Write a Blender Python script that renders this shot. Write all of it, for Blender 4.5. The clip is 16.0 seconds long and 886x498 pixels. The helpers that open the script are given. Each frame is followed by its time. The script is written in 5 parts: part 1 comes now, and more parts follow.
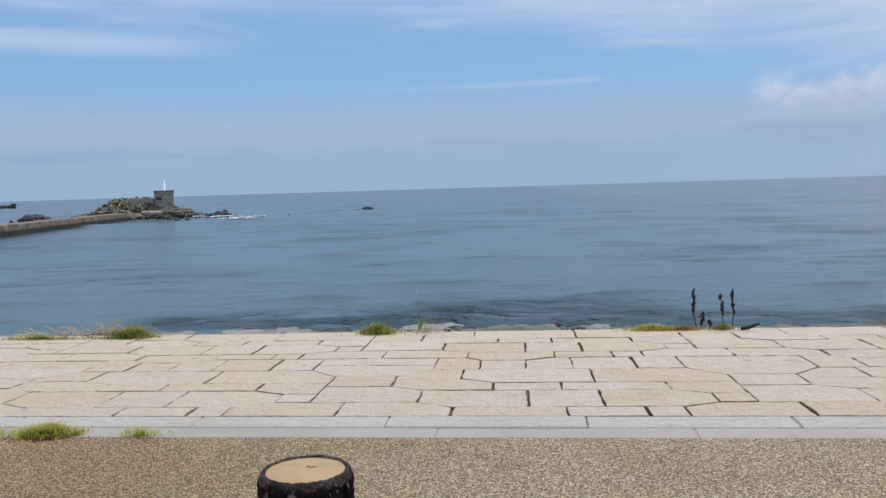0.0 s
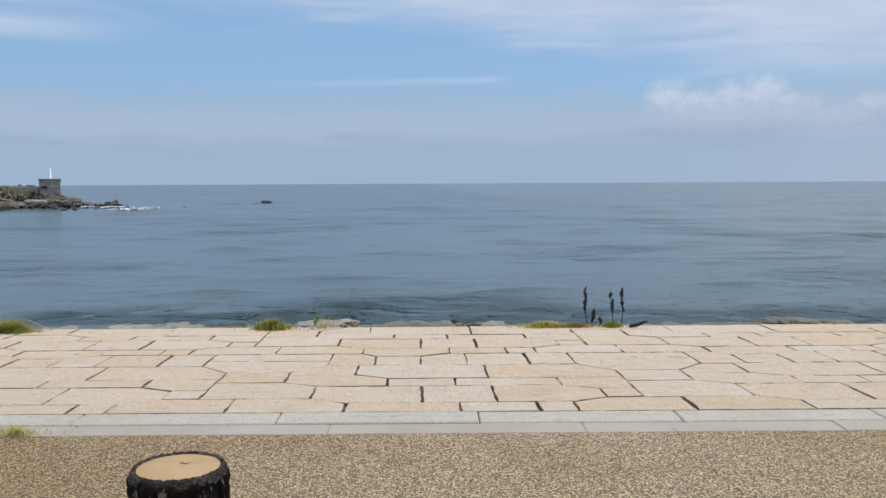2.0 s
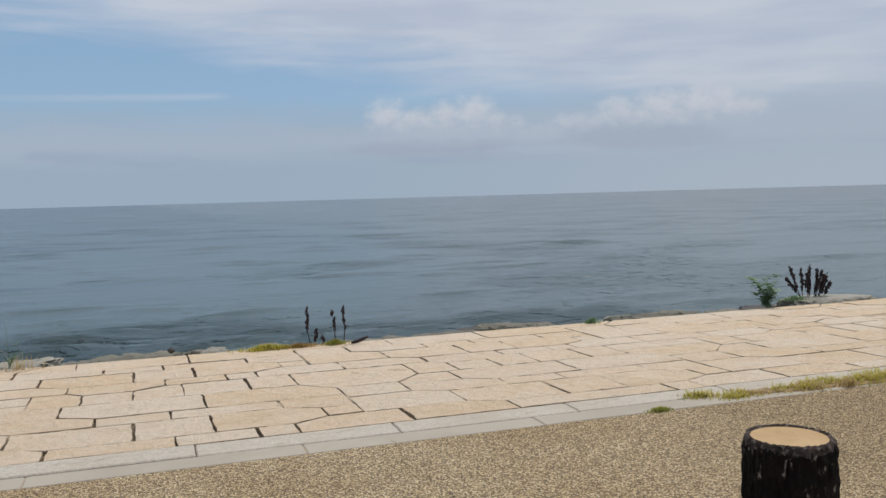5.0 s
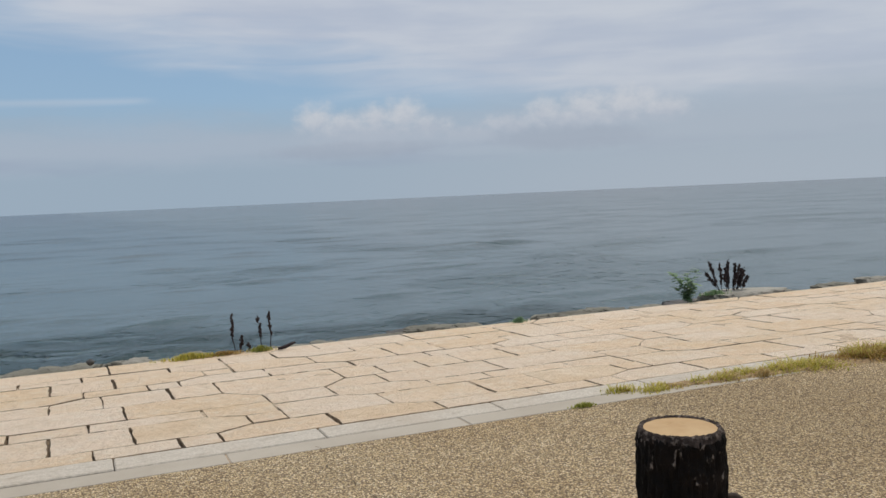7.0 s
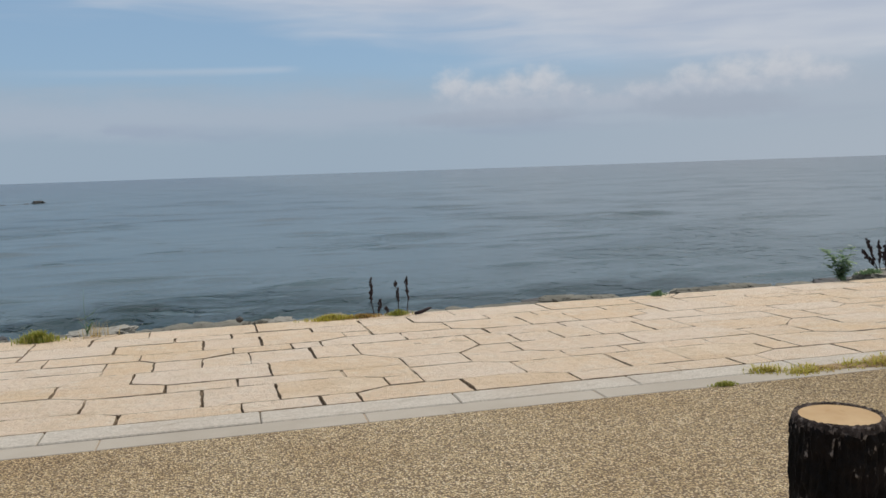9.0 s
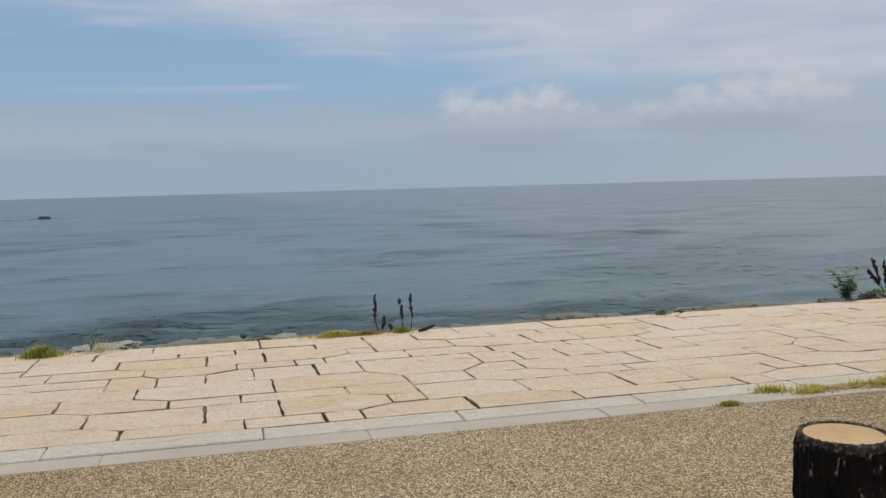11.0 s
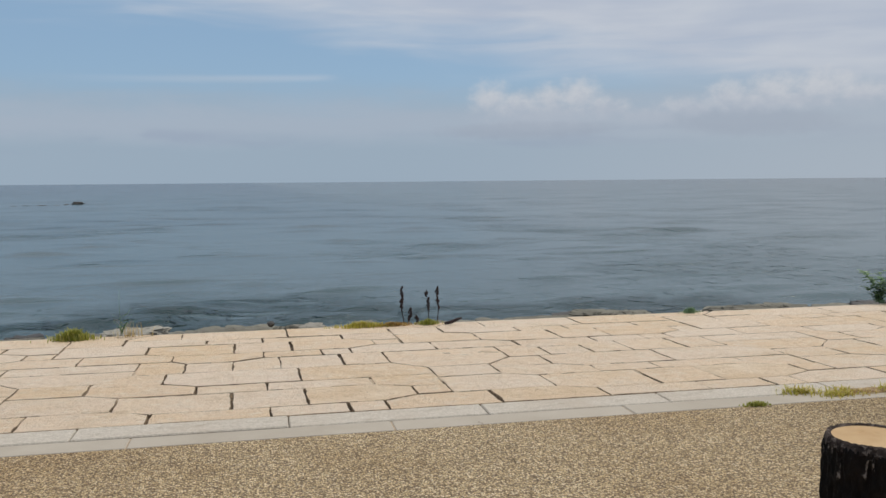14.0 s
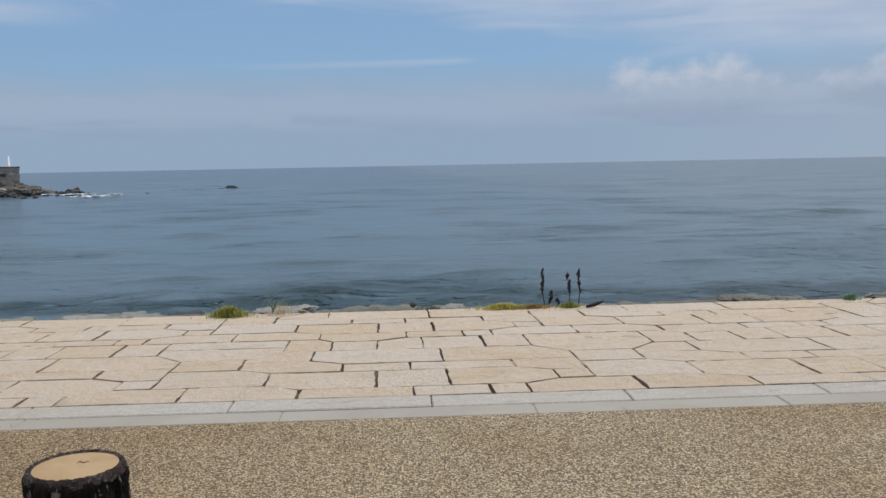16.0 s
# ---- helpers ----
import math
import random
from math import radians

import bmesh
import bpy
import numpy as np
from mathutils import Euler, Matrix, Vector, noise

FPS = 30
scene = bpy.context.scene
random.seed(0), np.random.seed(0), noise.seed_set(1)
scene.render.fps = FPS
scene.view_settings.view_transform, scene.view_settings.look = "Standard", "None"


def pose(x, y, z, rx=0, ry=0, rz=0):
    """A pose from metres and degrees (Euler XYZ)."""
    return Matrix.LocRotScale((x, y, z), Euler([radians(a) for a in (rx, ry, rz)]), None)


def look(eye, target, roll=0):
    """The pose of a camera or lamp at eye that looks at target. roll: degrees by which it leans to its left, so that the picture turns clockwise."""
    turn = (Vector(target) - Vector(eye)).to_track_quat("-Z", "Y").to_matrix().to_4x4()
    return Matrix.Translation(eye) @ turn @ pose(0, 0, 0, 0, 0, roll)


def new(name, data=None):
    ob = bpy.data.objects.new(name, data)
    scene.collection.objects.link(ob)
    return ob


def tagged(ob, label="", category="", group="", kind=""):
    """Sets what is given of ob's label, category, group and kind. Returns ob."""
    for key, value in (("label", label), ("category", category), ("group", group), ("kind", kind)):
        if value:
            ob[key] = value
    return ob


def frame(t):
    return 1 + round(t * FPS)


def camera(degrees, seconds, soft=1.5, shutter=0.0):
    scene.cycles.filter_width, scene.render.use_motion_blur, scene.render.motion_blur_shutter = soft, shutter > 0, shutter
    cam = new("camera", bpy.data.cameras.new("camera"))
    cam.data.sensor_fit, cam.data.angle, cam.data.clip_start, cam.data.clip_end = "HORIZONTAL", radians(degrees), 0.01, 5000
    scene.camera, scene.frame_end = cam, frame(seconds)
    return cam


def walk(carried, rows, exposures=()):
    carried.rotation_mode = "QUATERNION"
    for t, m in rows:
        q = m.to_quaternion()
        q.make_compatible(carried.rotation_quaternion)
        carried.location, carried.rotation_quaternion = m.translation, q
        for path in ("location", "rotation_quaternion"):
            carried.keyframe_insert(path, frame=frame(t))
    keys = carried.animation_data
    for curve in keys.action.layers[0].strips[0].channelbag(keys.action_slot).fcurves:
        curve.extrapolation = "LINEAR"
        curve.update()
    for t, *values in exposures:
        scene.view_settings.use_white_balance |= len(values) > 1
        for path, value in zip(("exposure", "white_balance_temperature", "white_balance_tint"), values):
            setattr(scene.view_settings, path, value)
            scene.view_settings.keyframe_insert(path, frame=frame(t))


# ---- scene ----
cam = camera(54.4, 16.0)
PATH = [
    (0, (-0.167, 0.056, 1.162), (-0.350, 2.079, 1.018), -1.7),
    (0.5, (-0.160, 0.047, 1.166), (-0.248, 2.078, 1.044), -1.1),
    (1, (-0.154, 0.052, 1.163), (-0.191, 2.084, 1.035), -0.4),
    (1.5, (-0.145, 0.056, 1.161), (-0.091, 2.087, 1.018), -0.1),
    (2, (-0.145, 0.061, 1.157), (-0.093, 2.091, 1.001), -0.3),
    (2.5, (-0.142, 0.053, 1.158), (-0.088, 2.082, 1.000), -0.4),
    (3, (-0.127, 0.053, 1.162), (0.052, 2.077, 1.030), -0.3),
    (3.5, (-0.117, 0.053, 1.157), (0.209, 2.059, 1.036), 0.1),
    (4, (-0.100, 0.065, 1.164), (0.322, 2.053, 1.037), -0.7),
    (4.5, (-0.095, 0.032, 1.169), (0.441, 1.992, 1.054), -0.7),
    (5, (-0.072, 0.041, 1.174), (0.604, 1.958, 1.049), -1.6),
    (5.2, (-0.039, 0.034, 1.192), (0.661, 1.942, 1.067), -1.7),
    (7.3, (-0.025, 0.022, 1.170), (0.821, 1.870, 1.039), -2.6),
    (7.5, (-0.043, 0.031, 1.188), (0.812, 1.872, 1.039), -2.5),
    (8, (-0.046, 0.029, 1.187), (0.740, 1.899, 1.011), -2.7),
    (8.5, (-0.044, 0.035, 1.176), (0.610, 1.956, 1.004), -1.4),
    (9, (-0.036, 0.033, 1.175), (0.485, 1.992, 0.987), -1.9),
    (9.5, (-0.035, 0.030, 1.175), (0.486, 1.992, 1.025), -1.8),
    (11.8, (-0.035, 0.033, 1.171), (0.457, 2.003, 1.027), -1),
    (12, (-0.035, 0.031, 1.172), (0.442, 2.005, 1.025), -0.9),
    (12.5, (-0.036, 0.031, 1.171), (0.434, 2.005, 1.021), -0.8),
    (13, (-0.034, 0.033, 1.170), (0.432, 2.010, 1.019), -0.7),
    (13.5, (-0.036, 0.030, 1.171), (0.422, 2.007, 1.018), -0.6),
    (14, (-0.038, 0.029, 1.171), (0.411, 2.007, 1.010), -0.5),
    (14.5, (-0.041, 0.029, 1.172), (0.377, 2.015, 1.007), -0.8),
    (15, (-0.055, 0.044, 1.170), (0.253, 2.049, 0.996), -0.9),
    (15.5, (-0.058, 0.066, 1.166), (0.113, 2.086, 0.970), -0.9),
    (16, (-0.054, 0.055, 1.169), (0.072, 2.077, 0.970), -1.1),
]
EXPOSURES = [(0, 0.0, 5900, 10), (1.5, 0.0, 6200, 10), (2, 0.045, 6220, 10), (3, 0.045, 6250, 10), (3.5, -0.12, 6450, 10), (5, -0.11, 6700, 10), (7.5, -0.11, 6900, 10), (8.5, -0.11, 7000, 10), (9.5, -0.14, 6650, 10), (12.5, -0.135, 6850, 10), (14, -0.13, 6850, 10), (14.5, -0.13, 6850, 10), (16, -0.19, 6250, 10)]
walk(cam, [(t, look(eye, target, roll)) for t, eye, target, roll in PATH], EXPOSURES)

# ---- world, sun, exposure ----
SUN_EL, SUN_AZ = 66.0, 62.0          # degrees; azimuth from +y towards +x
world = bpy.data.worlds.new("sky")
scene.world = world
world.use_nodes = True


class Graph:
    """Short hand for node trees."""

    def __init__(self, tree):
        self.tree = tree
        tree.nodes.clear()

    def node(self, kind, **sets):
        n = self.tree.nodes.new(kind)
        for key, value in sets.items():
            setattr(n, key, value)
        return n

    def put(self, socket, value):
        if isinstance(value, bpy.types.NodeSocket):
            self.tree.links.new(value, socket)
        elif value is not None:
            socket.default_value = value

    def math(self, op, a, b=None, c=None, clamp=False):
        n = self.node("ShaderNodeMath", operation=op, use_clamp=clamp)
        for s, v in zip(n.inputs, (a, b, c)):
            self.put(s, v)
        return n.outputs[0]

    def ramp(self, x, lo, hi, a=0.0, b=1.0, smooth=True):
        n = self.node("ShaderNodeMapRange", interpolation_type="SMOOTHSTEP" if smooth else "LINEAR")
        for s, v in zip(n.inputs, (x, lo, hi, a, b)):
            self.put(s, v)
        return n.outputs[0]

    def mix(self, f, a, b, blend="MIX"):
        n = self.node("ShaderNodeMix", data_type="RGBA", blend_type=blend)
        self.put(n.inputs[0], f)
        self.put(n.inputs[6], a)
        self.put(n.inputs[7], b)
        return n.outputs[2]

    def noise(self, vec, scale, detail=4.0, rough=0.55, distort=0.0, out=0):
        n = self.node("ShaderNodeTexNoise")
        self.put(n.inputs["Vector"], vec)
        self.put(n.inputs["Scale"], scale)
        self.put(n.inputs["Detail"], detail)
        self.put(n.inputs["Roughness"], rough)
        self.put(n.inputs["Distortion"], distort)
        return n.outputs[out]

    def voronoi(self, vec, scale, feature="F1", out="Distance", rand=1.0):
        n = self.node("ShaderNodeTexVoronoi", feature=feature)
        self.put(n.inputs["Vector"], vec)
        self.put(n.inputs["Scale"], scale)
        self.put(n.inputs["Randomness"], rand)
        return n.outputs[out]

    def scaled(self, vec, sx, sy, sz):
        n = self.node("ShaderNodeMapping")
        self.put(n.inputs[0], vec)
        n.inputs[3].default_value = (sx, sy, sz)
        return n.outputs[0]

    def xyz(self, a, b, c):
        n = self.node("ShaderNodeCombineXYZ")
        for s, v in zip(n.inputs, (a, b, c)):
            self.put(s, v)
        return n.outputs[0]

    def bump(self, height, strength, distance, normal=None):
        n = self.node("ShaderNodeBump")
        self.put(n.inputs["Height"], height)
        n.inputs["Strength"].default_value = strength
        n.inputs["Distance"].default_value = distance
        if normal:
            self.put(n.inputs["Normal"], normal)
        return n.outputs[0]


def rgb(r, g, b):
    return (r, g, b, 1.0)


def build_sky():
    g = Graph(world.node_tree)
    sky = g.node("ShaderNodeTexSky", sky_type="NISHITA")
    sky.sun_disc = False
    sky.sun_elevation, sky.sun_rotation = radians(SUN_EL), radians(SUN_AZ)
    sky.air_density, sky.dust_density, sky.ozone_density = 1.0, 0.3, 3.0
    way = g.node("ShaderNodeTexCoord").outputs["Generated"]
    sep = g.node("ShaderNodeSeparateXYZ")
    g.put(sep.inputs[0], way)
    az = g.math("MULTIPLY", g.math("ARCTAN2", sep.outputs[0], sep.outputs[1]), 57.2958)
    el = g.math("MULTIPLY", g.math("ARCSINE", sep.outputs[2]), 57.2958)
    # colours of the cloud layers, as light that they send
    white, grey, haze = rgb(6.05, 6.6, 7.6), rgb(4.75, 5.45, 6.85), rgb(3.35, 4.4, 5.65)
    flat = g.xyz(g.math("MULTIPLY", az, 0.05), g.math("MULTIPLY", el, 0.34), 0.0)
    soft = g.xyz(g.math("MULTIPLY", az, 0.10), g.math("MULTIPLY", el, 0.30), 3.0)
    streaks = g.noise(flat, 1.9, 3.5, 0.5, 0.6)
    combed = g.noise(g.xyz(g.math("MULTIPLY", az, 0.09), g.math("MULTIPLY", g.math("ADD", el, g.math("MULTIPLY", az, 0.03)), 0.9), 5.0), 1.3, 3.5, 0.52, 0.4)
    wide = g.noise(soft, 1.3, 5.0, 0.5, 0.3)
    fine = g.noise(g.xyz(az, g.math("MULTIPLY", el, 1.25), 7.0), 1.15, 6.0, 0.55, 0.1)

    def off(field, size):
        return g.math("MULTIPLY", g.math("SUBTRACT", field, 0.5), size)

    # the blue that shows through
    col = g.mix(0.7, sky.outputs[0], rgb(2.75, 4.5, 6.8))
    # high veil: thick to the right and above, thin over the blue gap
    veil = g.math("SUBTRACT", el, g.math("SUBTRACT", 11.4, g.math("MULTIPLY", g.math("MAXIMUM", az, -3.5), 0.17)))
    veil = g.math("ADD", veil, g.math("ADD", off(streaks, 5.0), off(combed, 1.3)))
    body = g.ramp(veil, -2.6, 2.6, 0.0, 0.93)
    tone = g.ramp(g.math("ADD", off(combed, 0.55), g.math("ADD", wide, off(streaks, 0.6))), 0.15, 0.9)
    col = g.mix(body, col, g.mix(tone, grey, white))
    # streak on the far left and thin streak over the blue
    left = g.math("MULTIPLY", g.ramp(g.math("ABSOLUTE", g.math("SUBTRACT", el, g.math("ADD", 9.3, off(streaks, 1.0)))), 0.0, 1.0, 1.0, 0.0),
                  g.ramp(az, -26.0, -15.5, 1.0, 0.0))
    col = g.mix(g.math("MULTIPLY", left, 0.55), col, white)
    thin = g.math("MULTIPLY", g.ramp(g.math("ABSOLUTE", g.math("SUBTRACT", el, g.math("ADD", 6.6, g.math("ADD", g.math("MULTIPLY", az, 0.02), off(combed, 0.3))))), 0.0, 0.34, 1.0, 0.0),
                  g.math("MULTIPLY", g.ramp(az, -14.0, 1.0), g.ramp(az, 4.5, 6.5, 1.0, 0.0)))
    col = g.mix(g.math("MULTIPLY", thin, 0.3), col, white)
    # low haze, a soft paler shelf and bluish rolls under it
    low = g.ramp(g.math("ADD", el, g.math("ADD", off(wide, 2.0), off(streaks, 1.5))), 3.4, 7.2, 0.97, 0.0)
    col = g.mix(low, col, haze)
    shelf = g.math("MULTIPLY", g.ramp(g.math("ADD", el, g.math("ADD", off(fine, 0.4), off(wide, 1.6))), 1.9, 3.5),
                   g.ramp(g.math("ADD", el, g.math("ADD", off(streaks, 2.5), off(fine, 0.8))), 3.7, 6.2, 1.0, 0.0))
    col = g.mix(g.math("MULTIPLY", shelf, 0.62), col, rgb(4.2, 5.0, 6.25))
    rolls = g.math("MULTIPLY", g.ramp(g.math("ABSOLUTE", g.math("SUBTRACT", el, g.math("ADD", 2.7, off(wide, 1.6)))), 0.1, 0.8, 1.0, 0.0), g.ramp(streaks, 0.42, 0.6))
    col = g.mix(g.math("MULTIPLY", rolls, 0.4), col, rgb(3.0, 3.75, 5.2))
    # greyer to the right along the horizon
    col = g.mix(g.math("MULTIPLY", g.ramp(az, 5.0, 45.0), g.ramp(el, 0.0, 9.0, 0.75, 0.15)), col, rgb(4.3, 5.0, 5.95))
    # grey undersides of the heaps
    for a, e, ra, re in ((18.5, 3.3, 6.5, 0.7), (32.5, 3.5, 6.0, 1.0)):
        d = g.math("ADD", g.math("POWER", g.math("DIVIDE", g.math("SUBTRACT", az, a), ra), 2.0), g.math("POWER", g.math("DIVIDE", g.math("SUBTRACT", el, g.math("ADD", e, off(wide, 1.2))), re), 2.0))
        col = g.mix(g.math("MULTIPLY", g.ramp(g.math("ADD", d, off(fine, 0.8)), 0.1, 1.2, 1.0, 0.0), 0.45), col, rgb(3.45, 4.05, 5.15))
    # heaped clouds: soft balls with ragged rims
    heaps = None
    for a, e, ra, re in ((16.0, 5.2, 1.35, 1.2), (17.8, 4.75, 1.7, 1.0), (19.9, 5.2, 1.2, 1.0), (21.7, 5.4, 1.35, 1.15), (23.3, 4.5, 1.7, 0.9), (19.5, 4.2, 4.6, 1.1),
                         (26.3, 3.9, 2.4, 0.6), (28.6, 4.5, 2.0, 0.7), (31.0, 5.05, 1.3, 1.0), (33.6, 5.35, 1.6, 1.05), (36.3, 5.45, 2.1, 1.05), (38.6, 4.9, 1.9, 0.8), (33.5, 4.7, 5.5, 0.7)):
        d = g.math("SQRT", g.math("ADD", g.math("POWER", g.math("DIVIDE", g.math("SUBTRACT", az, a), ra), 2.0),
                                  g.math("POWER", g.math("DIVIDE", g.math("SUBTRACT", el, e), re), 2.0)))
        v = g.math("SUBTRACT", 1.0, d)
        heaps = v if heaps is None else g.math("MAXIMUM", heaps, v)
    heaps = g.math("ADD", heaps, off(fine, 1.25))
    cover = g.math("MULTIPLY", g.ramp(heaps, -0.4, 0.8), g.ramp(el, 2.3, 5.2, 0.0, 0.82))
    lit = g.ramp(g.math("ADD", el, off(fine, 2.4)), 3.9, 6.3)
    col = g.mix(cover, col, g.mix(lit, rgb(4.6, 5.2, 6.3), rgb(6.1, 6.5, 7.25)))
    back = g.node("ShaderNodeBackground")
    g.put(back.inputs[0], col)
    back.inputs[1].default_value = 0.1
    g.put(g.node("ShaderNodeOutputWorld").inputs[0], back.outputs[0])


build_sky()
sun = new("sun", bpy.data.lights.new("sun", "SUN"))
sun.data.energy, sun.data.angle, sun.data.color = 2.45, radians(9.0), (1.0, 0.94, 0.85)
se, sa = radians(SUN_EL), radians(SUN_AZ)
sun.matrix_basis = look((0, 0, 60), Vector((0, 0, 60)) - Vector((math.cos(se) * math.sin(sa), math.cos(se) * math.cos(sa), math.sin(se))))


# ---- materials ----
def material(name, build, rough=0.8, metal=0.0, spec=0.5):
    m = bpy.data.materials.new(name)
    m.use_nodes = True
    g = Graph(m.node_tree)
    bsdf = g.node("ShaderNodeBsdfPrincipled")
    bsdf.inputs["Roughness"].default_value, bsdf.inputs["Metallic"].default_value = rough, metal
    bsdf.inputs["Specular IOR Level"].default_value = spec
    g.put(g.node("ShaderNodeOutputMaterial").inputs[0], bsdf.outputs[0])
    where = g.node("ShaderNodeNewGeometry").outputs["Position"]
    build(g, bsdf, where)
    return m


def stone_look(g, bsdf, where):
    chance = g.node("ShaderNodeObjectInfo").outputs["Random"]
    tone = g.node("ShaderNodeValToRGB")
    g.put(tone.inputs[0], chance)
    cr = tone.color_ramp
    cr.elements[0].color, cr.elements[1].color = rgb(0.822, 0.654, 0.478), rgb(0.835, 0.695, 0.548)
    for p, c in ((0.12, (0.800, 0.610, 0.420)), (0.28, (0.838, 0.692, 0.543)), (0.42, (0.800, 0.640, 0.485)), (0.58, (0.838, 0.670, 0.50)), (0.72, (0.800, 0.602, 0.400)), (0.86, (0.828, 0.680, 0.532))):
        cr.elements.new(p).color = rgb(*c)
    blotch = g.noise(where, 1.1, 4.0, 0.55)
    col = g.mix(g.ramp(blotch, 0.45, 0.68, 0.0, 0.5), tone.outputs[0], rgb(0.765, 0.570, 0.350))
    pale = g.noise(where, 4.5, 6.0, 0.65)
    col = g.mix(g.ramp(pale, 0.45, 0.7, 0.0, 0.55), col, rgb(0.81, 0.695, 0.56))
    wash = g.noise(g.scaled(where, 0.45, 1.0, 1.0), 6.5, 6.0, 0.68, 0.6)
    col = g.mix(g.ramp(wash, 0.50, 0.70, 0.0, 0.4), col, rgb(0.62, 0.47, 0.306))
    skin = g.noise(g.scaled(where, 0.7, 1.0, 1.0), 17.0, 6.0, 0.72, 0.3)
    col = g.mix(g.ramp(skin, 0.52, 0.64, 0.0, 0.45), col, rgb(0.86, 0.775, 0.64))
    col = g.mix(g.ramp(skin, 0.33, 0.45, 0.4, 0.0), col, rgb(0.66, 0.51, 0.334))
    grain = g.noise(where, 120.0, 3.0, 0.65)
    col = g.mix(g.ramp(grain, 0.4, 0.72, 0.0, 0.14), col, rgb(0.45, 0.37, 0.267))
    specks = g.noise(where, 38.0, 4.0, 0.65)
    col = g.mix(g.ramp(specks, 0.6, 0.72, 0.0, 0.32), col, rgb(0.38, 0.30, 0.20))
    g.put(bsdf.inputs["Base Color"], col)
    rock = g.noise(where, 13.0, 7.0, 0.7)
    g.put(bsdf.inputs["Normal"], g.bump(grain, 0.8, 0.004, g.bump(rock, 1.0, 0.06)))


def warm_stone_look(g, bsdf, where):
    blotch = g.noise(where, 2.6, 6.0, 0.65)
    col = g.mix(g.ramp(blotch, 0.35, 0.65), rgb(0.66, 0.50, 0.335), rgb(0.73, 0.595, 0.44))
    wash = g.noise(g.scaled(where, 0.45, 1.0, 1.0), 7.0, 6.0, 0.68, 0.6)
    col = g.mix(g.ramp(wash, 0.48, 0.7, 0.0, 0.4), col, rgb(0.50, 0.37, 0.22))
    specks = g.noise(where, 38.0, 4.0, 0.65)
    col = g.mix(g.ramp(specks, 0.55, 0.72, 0.0, 0.5), col, rgb(0.34, 0.25, 0.16))
    g.put(bsdf.inputs["Base Color"], col)
    g.put(bsdf.inputs["Normal"], g.bump(g.noise(where, 13.0, 7.0, 0.7), 1.0, 0.045))


def grout_look(g, bsdf, where):
    """Dark dirt deep in the joints, pale sand where they are filled up."""
    sep = g.node("ShaderNodeSeparateXYZ")
    g.put(sep.inputs[0], g.node("ShaderNodeTexCoord").outputs["Object"])
    f = g.noise(where, 30.0, 4.0, 0.6)
    deep = g.mix(g.ramp(f, 0.4, 0.7), rgb(0.088, 0.061, 0.038), rgb(0.23, 0.168, 0.107))
    sand = g.mix(g.ramp(f, 0.35, 0.7), rgb(0.52, 0.41, 0.295), rgb(0.32, 0.245, 0.17))
    g.put(bsdf.inputs["Base Color"], g.mix(g.ramp(sep.outputs[2], -0.013, -0.004), deep, sand))
    g.put(bsdf.inputs["Normal"], g.bump(f, 0.8, 0.01))


def granite_look(g, bsdf, where):
    speck = g.voronoi(where, 120.0, out="Color")
    sp = g.node("ShaderNodeSeparateColor")
    g.put(sp.inputs[0], speck)
    col = g.mix(g.ramp(sp.outputs[0], 0.2, 0.9), rgb(0.43, 0.388, 0.325), rgb(0.53, 0.482, 0.41))
    stain = g.noise(where, 1.7, 5.0, 0.6)
    col = g.mix(g.ramp(stain, 0.42, 0.7, 0.0, 0.7), col, rgb(0.42, 0.355, 0.28))
    dirt = g.noise(g.scaled(where, 0.7, 1.6, 1.0), 9.0, 6.0, 0.7, 0.4)
    col = g.mix(g.ramp(dirt, 0.52, 0.7, 0.0, 0.6), col, rgb(0.30, 0.25, 0.19))
    chalk = g.noise(where, 26.0, 5.0, 0.7)
    col = g.mix(g.ramp(chalk, 0.52, 0.66, 0.0, 0.32), col, rgb(0.63, 0.59, 0.53))
    g.put(bsdf.inputs["Base Color"], col)
    g.put(bsdf.inputs["Normal"], g.bump(g.noise(where, 60.0, 4.0), 0.5, 0.006, g.bump(chalk, 0.8, 0.012)))


def concrete_look(g, bsdf, where):
    stain = g.noise(where, 1.3, 6.0, 0.6)
    col = g.mix(g.ramp(stain, 0.3, 0.7), rgb(0.365, 0.323, 0.262), rgb(0.445, 0.40, 0.335))
    grain = g.noise(where, 240.0, 3.0, 0.6)
    g.put(bsdf.inputs["Base Color"], g.mix(g.ramp(grain, 0.35, 0.7, 0.0, 0.25), col, rgb(0.28, 0.25, 0.2)))
    g.put(bsdf.inputs["Normal"], g.bump(grain, 0.3, 0.002))


